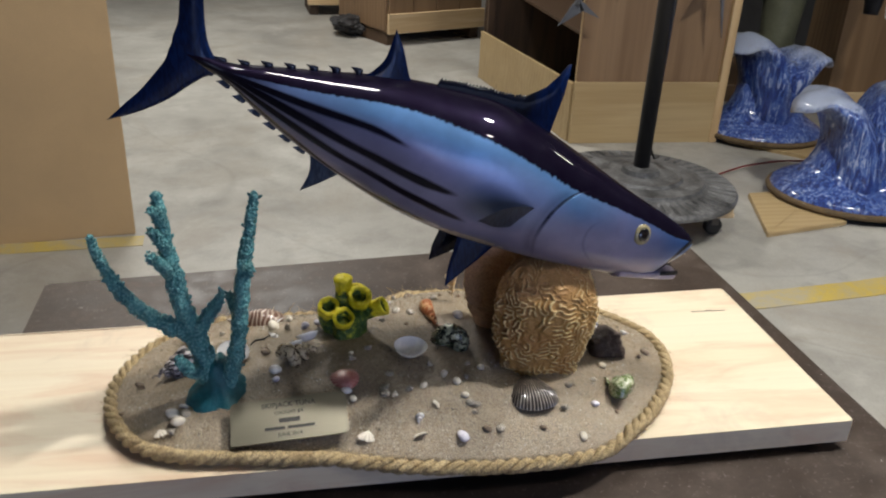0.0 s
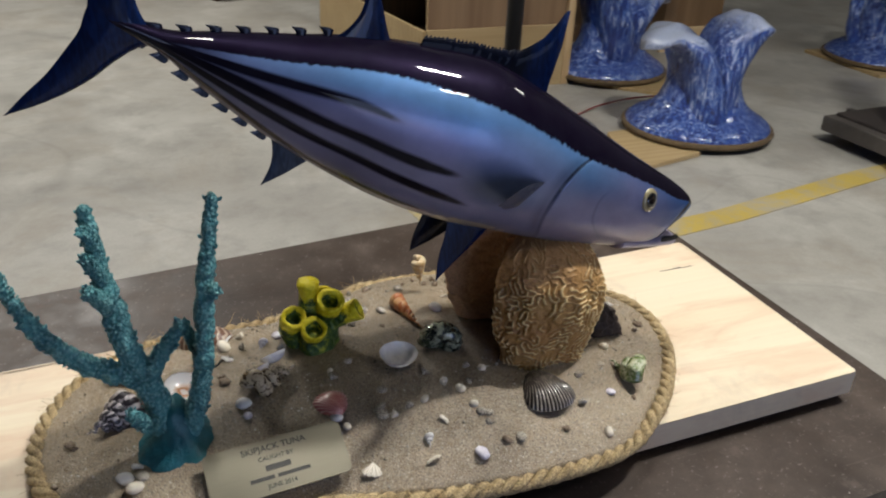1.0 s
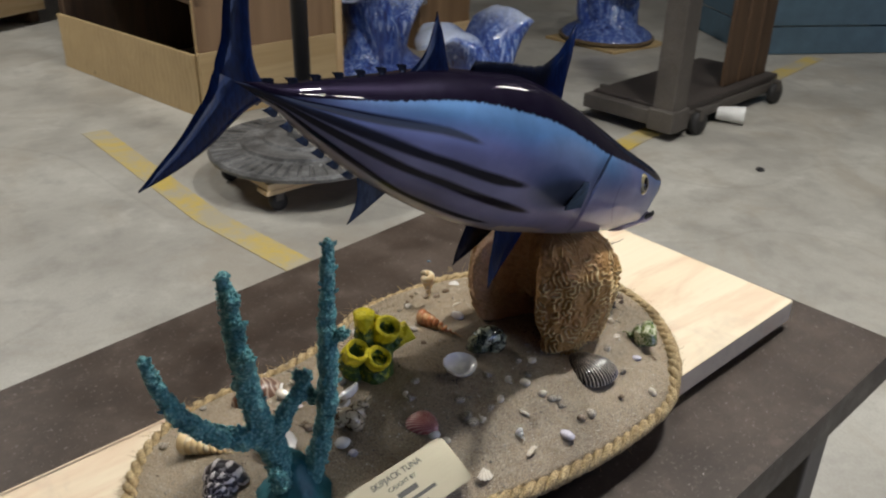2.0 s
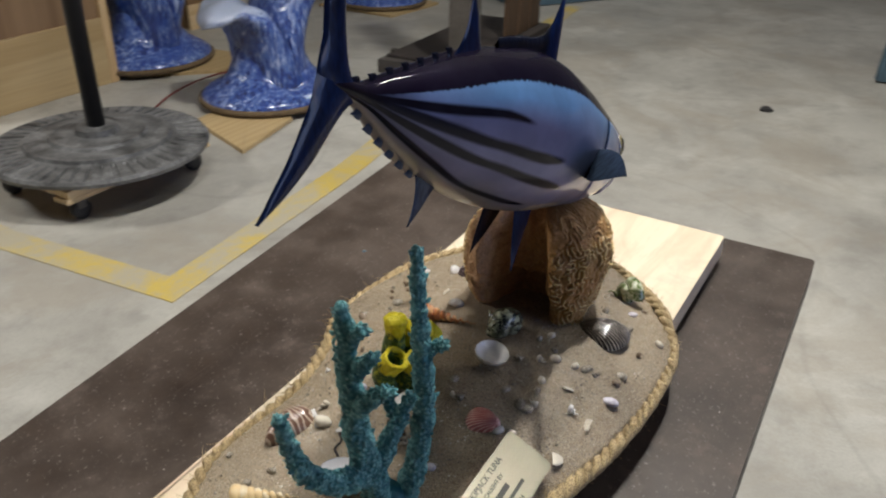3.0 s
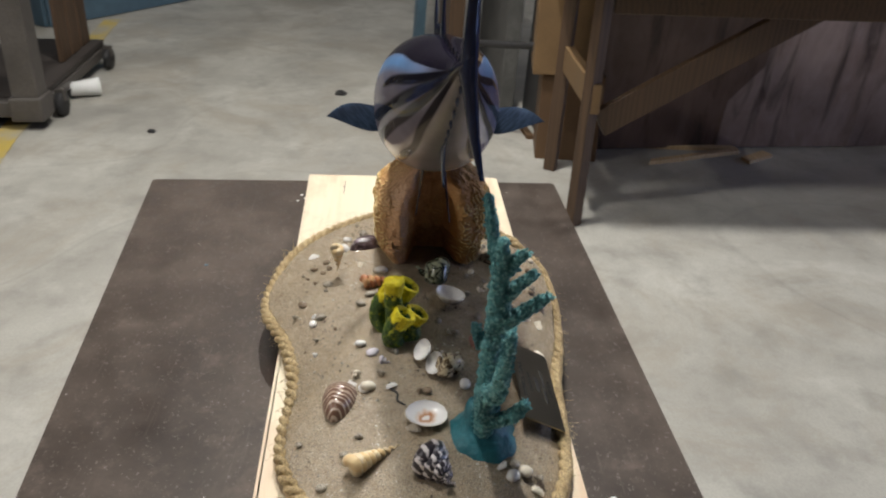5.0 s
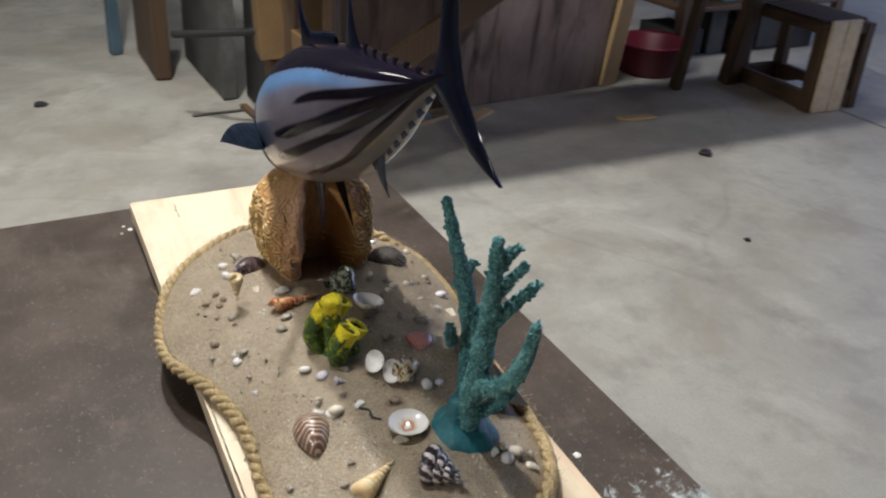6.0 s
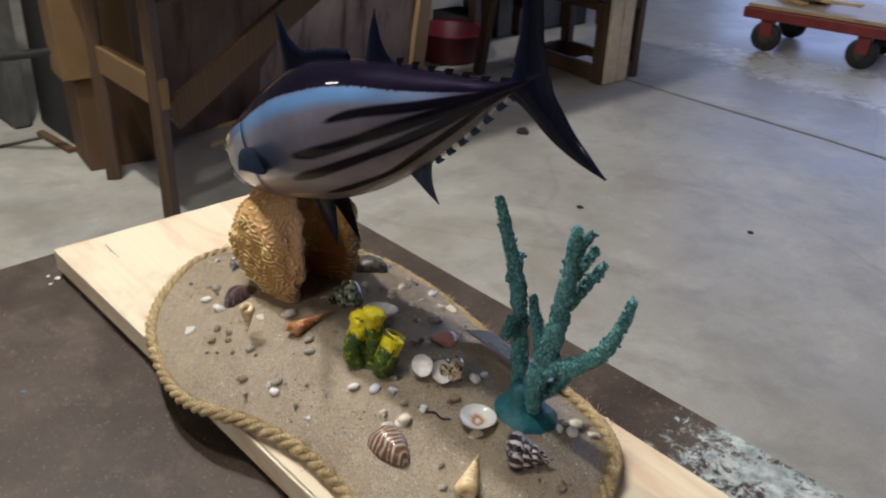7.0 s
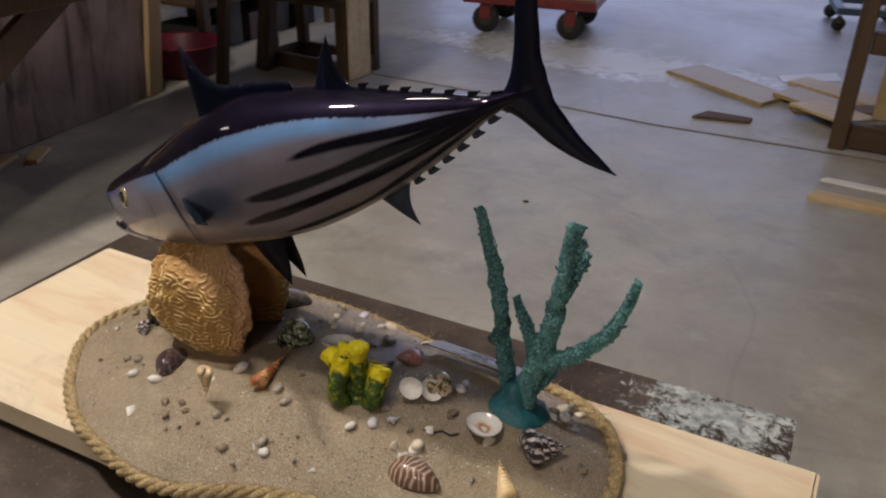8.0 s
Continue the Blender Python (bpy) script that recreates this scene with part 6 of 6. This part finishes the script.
def paper_cup():
    t = thing("paper_cup", "white paper cup lying on its side on the floor", "cup", (3.57, 1.68, .050), -62)
    v, f = lathe([(.034, -.075), (.035, -.073), (.047, .065), (.050, .068), (.048, .071), (.043, .060), (.032, -.066)], 32, Matrix.Rotation(math.pi / 2, 4, "Y"))
    shape("cup", v, f, "white", t)


paper_cup()


def floor_bit(x, y, r, seed):
    ob = rock_mesh("floor_scrap", r, seed, "dark", .5)
    ob.location = (x, y, r * .3)
    tagged(ob, "small dark scrap lying on the concrete floor", "scrap", "scraps on the floor")


for x, y, r, seed in ((3.73, .35, .028, 1.0), (2.045, -2.435, .03, 2.2), (3.05, 1.2, .018, 3.3), (1.3, -2.0, .012, 4.0), (.75, -2.35, .010, 5.1)):
    floor_bit(x, y, r, seed)


# ---- the long bench and what leans behind it ----
def long_bench():
    t = thing("work_bench", "old brown wooden work bench with braced legs and a pale top", "bench")
    part("benchtop", box((2.05, -3.42, .895), (2.82, -.60, .925), .004), "bench_top", t, "worn pale wooden top")
    for x, lean in ((2.12, 0.015), (2.69, -.01)):
        part("leg", beam((x, -.66, 0), (x + lean, -.68, .894), .042, .055, .005), "old_wood", t)
    part("stretcher", box((2.10, -.705, .45), (2.74, -.665, .56), .006), "tan_card", t, "pale stretcher with a broken end")
    part("leg", beam((2.93, -3.34, 0), (2.78, -3.34, .894), .07, .09, .005), "old_wood", t)
    part("leg", beam((2.93, -2.96, 0), (2.78, -2.96, .894), .05, .06, .005), "old_wood", t)
    part("brace", beam((2.16, -.72, .40), (2.22, -1.50, .85), .035, .105, .004), "old_wood", t)
    part("rail", box((2.14, -3.38, .80), (2.18, -.72, .894), .005), "old_wood_x", t)


long_bench()


def leaning(name, label, a, b, height, thick, lean, material, category="panel", group="sheets leaning behind the bench"):
    """A sheet whose foot runs from a to b and whose head leans sideways."""
    a, b = Vector((*a, 0)), Vector((*b, 0))
    along = (b - a).normalized()
    side = Vector((-along.y, along.x, 0))
    up = (Vector((0, 0, 1)) * math.cos(radians(lean)) + side * math.sin(radians(lean)))
    m = Matrix((along, up.cross(along), up)).transposed().to_4x4()
    m.translation = a + Vector((0, 0, .004 + abs(math.sin(radians(lean))) * thick))
    return tagged(part(name, box((0, 0, 0), ((b - a).length, thick, height), .004, m), material, None), label, category, group)


leaning("brown_sheet", "dark brown sheet leaning behind the bench", (2.93, -.86), (3.02, -1.66), 1.5, .02, -8, "brown_sheet")
# these two sheets use the copy with daylight in its colour
leaning("brown_sheet", "stained brown sheet leaning behind the bench, tinted as daylit", (3.00, -1.52), (3.07, -2.30), 1.6, .02, -7, "daylit_sheet")
leaning("brown_sheet", "brown sheet leaning behind the bench", (3.055, -2.20), (3.12, -2.66), 1.4, .02, -6, "daylit_sheet")
leaning("pale_board", "pale narrow board leaning at the end of the sheets", (3.085, -2.56), (3.115, -2.68), .9, .03, -8, "pine_up")
leaning("dark_panel", "dark brown framed panel standing by the bench", (3.97, -.32), (4.60, -.29), 1.6, .085, -2, "old_wood")
leaning("grey_board", "grey weathered board standing by the bench", (3.52, -.585), (4.40, -.53), 1.5, .075, -2, "grey_board")
leaning("dark_panel", "black panel standing by the bench", (3.10, -.70), (3.56, -.68), 1.5, .04, -2, "dark")
leaning("blue_pipe", "blue-grey square pipe standing upright", (4.58, -.12), (4.64, -.10), 1.7, .06, -3, "blue_grey", "pipe", "")
cable("black_rod", [(3.25, -.267, .427), (3.10, -.42, .455), (2.98, -.547, .482), (2.84, -.69, .515)], .018, "dark", "black pipe lying across the cardboard boxes")
sheet("floor_batten", [(3.385, -.566), (3.39, -.60), (3.075, -.64), (3.07, -.605)], .022, "cardboard", "thin brown batten lying on the floor", "batten")


def carton(label, lo, hi, material, turn):
    t = thing("cardboard_box", label, "box", ((lo[0] + hi[0]) / 2, (lo[1] + hi[1]) / 2, lo[2]), turn, "cardboard boxes by the bench")
    x, y, h = (hi[0] - lo[0]) / 2, (hi[1] - lo[1]) / 2, hi[2] - lo[2]
    part("box_body", box((-x, -y, 0), (x, y, h), .006), material, t)
    part("flap", box((-x + .002, -y, h + .0005), (-.002, y, h + .004), .001), material, t)
    part("flap", box((.002, -y, h + .0005), (x - .002, y, h + .004), .001), material, t)


carton("brown cardboard box standing on the floor by the bench", (2.80, -.90, 0), (3.05, -.62, .395), "cardboard", -6)
carton("tan cardboard box stacked on the brown box", (2.78, -.86, .40), (2.98, -.57, 1.25), "tan_card", -6)
cable("floor_rod", [(3.32, -.32, .008), (3.325, -.45, .008), (3.33, -.60, .008)], .007, "steel", "thin metal rod on the floor")
for pts, w in (([(3.02, -1.16), (2.98, -1.17), (2.96, -1.62), (3.0, -1.61)], .02), ([(2.76, -1.13), (2.80, -1.15), (2.97, -1.60), (2.93, -1.62)], .02), ([(2.80, -1.62), (2.86, -1.60), (2.96, -1.74), (2.90, -1.77)], .015), ([(2.55, -2.35), (2.62, -2.33), (2.60, -2.52), (2.53, -2.53)], .012)):
    sheet("wood_scrap", pts, w, "pine_end", "pale wooden offcut lying on the floor under the bench", "offcut")


def red_tub():
    t = thing("red_tub", "crimson plastic tub on the floor beyond the bench", "tub", (3.30, -3.05, 0))
    v, f = lathe([(.18, .002), (.20, .01), (.225, .17), (.24, .18), (.235, .19), (.21, .18), (.185, .03), (.01, .025)], 40)
    shape("tub", v, f, "crimson", t)


red_tub()


def dark_rack():
    t = thing("storage_rack", "dark storage rack with jumbled bluish goods", "rack")
    for x, y in ((3.35, -3.3), (3.35, -4.6), (3.95, -3.3), (3.95, -4.6)):
        part("upright", box((x - .03, y - .03, 0), (x + .03, y + .03, 1.9), .004), "old_wood", t)
    for z in (.32, .85, 1.4):
        part("shelf", box((3.33, -4.62, z), (3.97, -3.28, z + .03), .004), "old_wood_x", t)
    rnd = random.Random(2)
    for z in (.003, .352, .882):
        y = -3.36
        while y > -4.45:
            w = rnd.uniform(.12, .26)
            part("carton", box((3.40 + rnd.uniform(0, .1), y - w, z), (3.85, y - .01, z + rnd.uniform(.15, .38)), .006), rnd.choice(("dark", "blue_grey", "grey_board", "brown_sheet")), t)
            y -= w + rnd.uniform(.01, .06)


dark_rack()


def open_crate():
    """An open frame crate of old timber with two new pale uprights."""
    t = thing("crate_frame", "open wooden crate frame with new pale uprights", "crate")
    m = Matrix.Translation((2.345, -3.372, 0)) @ Matrix.Rotation(radians(-3), 4, "Z")
    L, W, H = .62, .34, .46
    for x0 in (0, L - .07):
        part("upright", box((x0, -.05, 0), (x0 + .07, 0, H), .004, m), "old_wood", t)
        part("upright", box((x0, -W, 0), (x0 + .07, -W + .05, H), .004, m), "old_wood", t)
    for z, deep in ((.0, .10), (H - .06, .07)):
        part("rail", box((.071, -.045, z + .01), (L - .071, -.005, z + deep), .004, m), "old_wood_x", t)
        part("rail", box((.071, -W + .005, z + .01), (L - .071, -W + .045, z + deep), .004, m), "old_wood_x", t)
        part("end_rail", box((.005, -W + .051, z + .01), (.045, -.051, z + deep), .004, m), "old_wood", t)
        part("end_rail", box((L - .045, -W + .051, z + .01), (L - .005, -.051, z + deep), .004, m), "old_wood", t)
    part("pale_upright", box((-.022, -.115, .004), (-.001, -.025, H + .03), .003, m), "pine", t, "new pale upright board")
    part("pale_upright", box((-.022, -.215, .004), (-.001, -.125, H + .03), .003, m), "pine", t, "new pale upright board")
    part("pale_upright", box((L + .001, -.10, .004), (L + .022, -.02, H + .03), .003, m), "pine_end", t, "new pale upright board")
    part("top_board", box((.05, -W + .02, H + .001), (L * .8, -.02, H + .02), .003, m), "old_wood_x", t)
    # white pieces added so the opening looks as bright as daylit floor
    part("floor_board", box((.075, -W + .055, .002), (L - .075, -.055, .012), .002, m), "white", t, "white bottom board added to brighten the opening")
    part("bright_block", box((.10, -.20, .0125), (.30, -.08, .085), .015, m), "white", t, "white block added to brighten the opening")


open_crate()


def red_trolley():
    t = thing("red_trolley", "red steel trolley with black wheels and wood scraps on top", "trolley")
    m = Matrix.Translation((1.5, -5.02, 0)) @ Matrix.Rotation(radians(9), 4, "Z")
    part("frame", box((-.1, -.62, .215), (.86, .05, .285), .008, m), "red", t)
    part("deck", box((-.08, -.60, .286), (.84, .03, .31), .004, m), "ply_pale", t)
    for x in (.08, .70):
        for y in (-.02, -.54):
            part("bracket", box((x - .04, y - .04, .10), (x + .04, y + .04, .214), .004, m), "red", t)
            c = m @ Vector((x, y, 0))
            v, f = lathe([(.03, -.025), (.085, -.022), (.098, -.01), (.098, .01), (.085, .022), (.03, .025)], 28, Matrix.Translation((c.x, c.y, .099)) @ Matrix.Rotation(math.pi / 2, 4, "X") @ Matrix.Rotation(.3, 4, "Y"))
            w = shape("wheel", v, f, "dark", t, "black wheel")
            v, f = lathe([(.045, -.027), (.045, .027)], 20, Matrix.Translation((c.x, c.y, .099)) @ Matrix.Rotation(math.pi / 2, 4, "X") @ Matrix.Rotation(.3, 4, "Y"))
            shape("hub", v, f, "grey_board", w, "grey hub")
    rnd = random.Random(6)
    for k in range(9):
        x, y = rnd.uniform(.0, .65), rnd.uniform(-.5, -.1)
        part("wood_scrap", box((0, 0, 0), (rnd.uniform(.12, .3), rnd.uniform(.04, .1), .02), .003, m @ Matrix.Translation((x, y, .312 + .021 * (k % 3))) @ Matrix.Rotation(rnd.uniform(-.6, .6), 4, "Z")), "pine_end", t)


red_trolley()


def blue_trolley():
    t = thing("blue_trolley", "low blue-green trolley frame far back on the floor", "trolley", (-.35, -6.95, 0), 12)
    for y in (0, .5):
        part("rail", box((-.45, y - .03, .12), (.45, y + .03, .17), .005), "blue_grey", t)
    for x in (-.42, 0, .42):
        part("cross_bar", box((x - .03, .031, .12), (x + .03, .469, .17), .005), "blue_grey", t)
        caster(t, x, 0, .05)
        caster(t, x, .5, .05)


blue_trolley()

sheet("floor_plank", [(.760, -4.545), (.130, -4.150), (.005, -4.395), (.600, -4.790)], .022, "ply_pale", "pale plywood plank lying on the floor", "plank")
sheet("floor_plank", [(.10, -4.32), (-.45, -3.98), (-.56, -4.16), (.0, -4.52)], .02, "ply_pale", "pale plank lying across another on the floor", "plank", .025)
sheet("floor_plank", [(.07, -4.70), (-.02, -4.86), (-.52, -4.60), (-.44, -4.42)], .018, "pine_end", "pale plank lying in a heap of offcuts", "plank")
sheet("floor_plank", [(-.06, -3.97), (-.02, -4.07), (-.46, -4.33), (-.55, -4.22)], .014, "tan_card", "thin tan board lying in a heap of offcuts", "plank", .046)
sheet("floor_plank", [(.415, -3.765), (.13, -3.825), (.128, -3.895), (.36, -3.90)], .014, "cardboard", "thin brown offcut lying on the floor", "offcut")
sheet("floor_plank", [(-.02, -4.06), (-.30, -3.86), (-.46, -4.02), (-.16, -4.2)], .016, "pine_end", "splintered pale offcut on the floor", "offcut", .061)
sheet("paper_sheet", [(.149, -4.843), (.094, -4.70), (-.215, -4.92), (-.165, -5.106)], .004, "white", "white paper sheet lying on the floor", "paper")
sheet("floor_plank", [(-.255, -2.965), (-.28, -3.045), (-1.1, -3.02), (-1.1, -2.94)], .022, "pine_end", "narrow pale pine batten lying on the floor", "plank")
sheet("floor_plank", [(-.28, -3.20), (-.31, -3.24), (-1.1, -3.20), (-1.1, -3.15)], .012, "white", "thin white batten lying on the floor", "plank")


def old_frame():
    t = thing("trestle_frame", "old brown wooden frame standing on the floor", "frame")
    part("post", beam((-.30, -3.70, 0), (-.30, -3.72, 1.7), .075, .09, .005), "old_wood", t)
    part("post", beam((-1.3, -3.70, 0), (-1.3, -3.72, 1.7), .075, .09, .005), "old_wood", t)
    part("rail", box((-1.26, -3.74, .01), (-.34, -3.68, .13), .005), "old_wood_x", t)
    part("rail", box((-1.26, -3.74, .46), (-.34, -3.68, .56), .005), "old_wood_x", t)
    part("inner_board", box((-1.2, -3.80, .14), (-.42, -3.76, .44), .005), "ply_pale", t)


old_frame()


# ---- small marks ----
def chip(x, y, z, r, seed, material, label):
    ob = rock_mesh("paint_chip", r, seed, material, .25)
    ob.location = (x, y, z + r * .16)
    tagged(ob, label, "chip", "chips on the table")


for x, y, r, seed, m, label in ((-.182, -.188, .0034, 1.3, "white", "tiny white paint chip lying on the steel table"), (.449, .150, .0036, 2.1, "white", "tiny white paint chip lying beside the plank"), (.462, .158, .0022, 3.7, "white", "tiny white paint chip lying beside the plank"),
                                (.440, .162, .002, 4.9, "white", "tiny white paint chip lying beside the plank"), (.233, .256, .0025, 5.2, "blue_grey", "tiny blue paint chip lying on the steel table")):
    chip(x, y, TOP, r, seed, m, label)
split = thing("plank_mark", "thin dark split in the pine plank's surface", "mark", (.389, .088, BOARD))
part("split_line", box((0, -.0004, -.001), (.046, .0004, .0003)), "ink", split)
part("split_line", box((.020, .0012, -.001), (.030, .0019, .0003)), "ink", split)
v, f = tube(spline([(-.119, .011, .0), (-.128, .010, .001), (-.134, .004, .001), (-.142, .004, .001), (-.147, -.003, .0)], 30), [.0009] * 30, 6)
v = [(p[0], p[1], float(sand(p[0], p[1])) + p[2] + .0004) for p in v]
tagged(shape("weed_strand", v, f, "dark"), "thin dark dried weed strand on the sand", "weed")
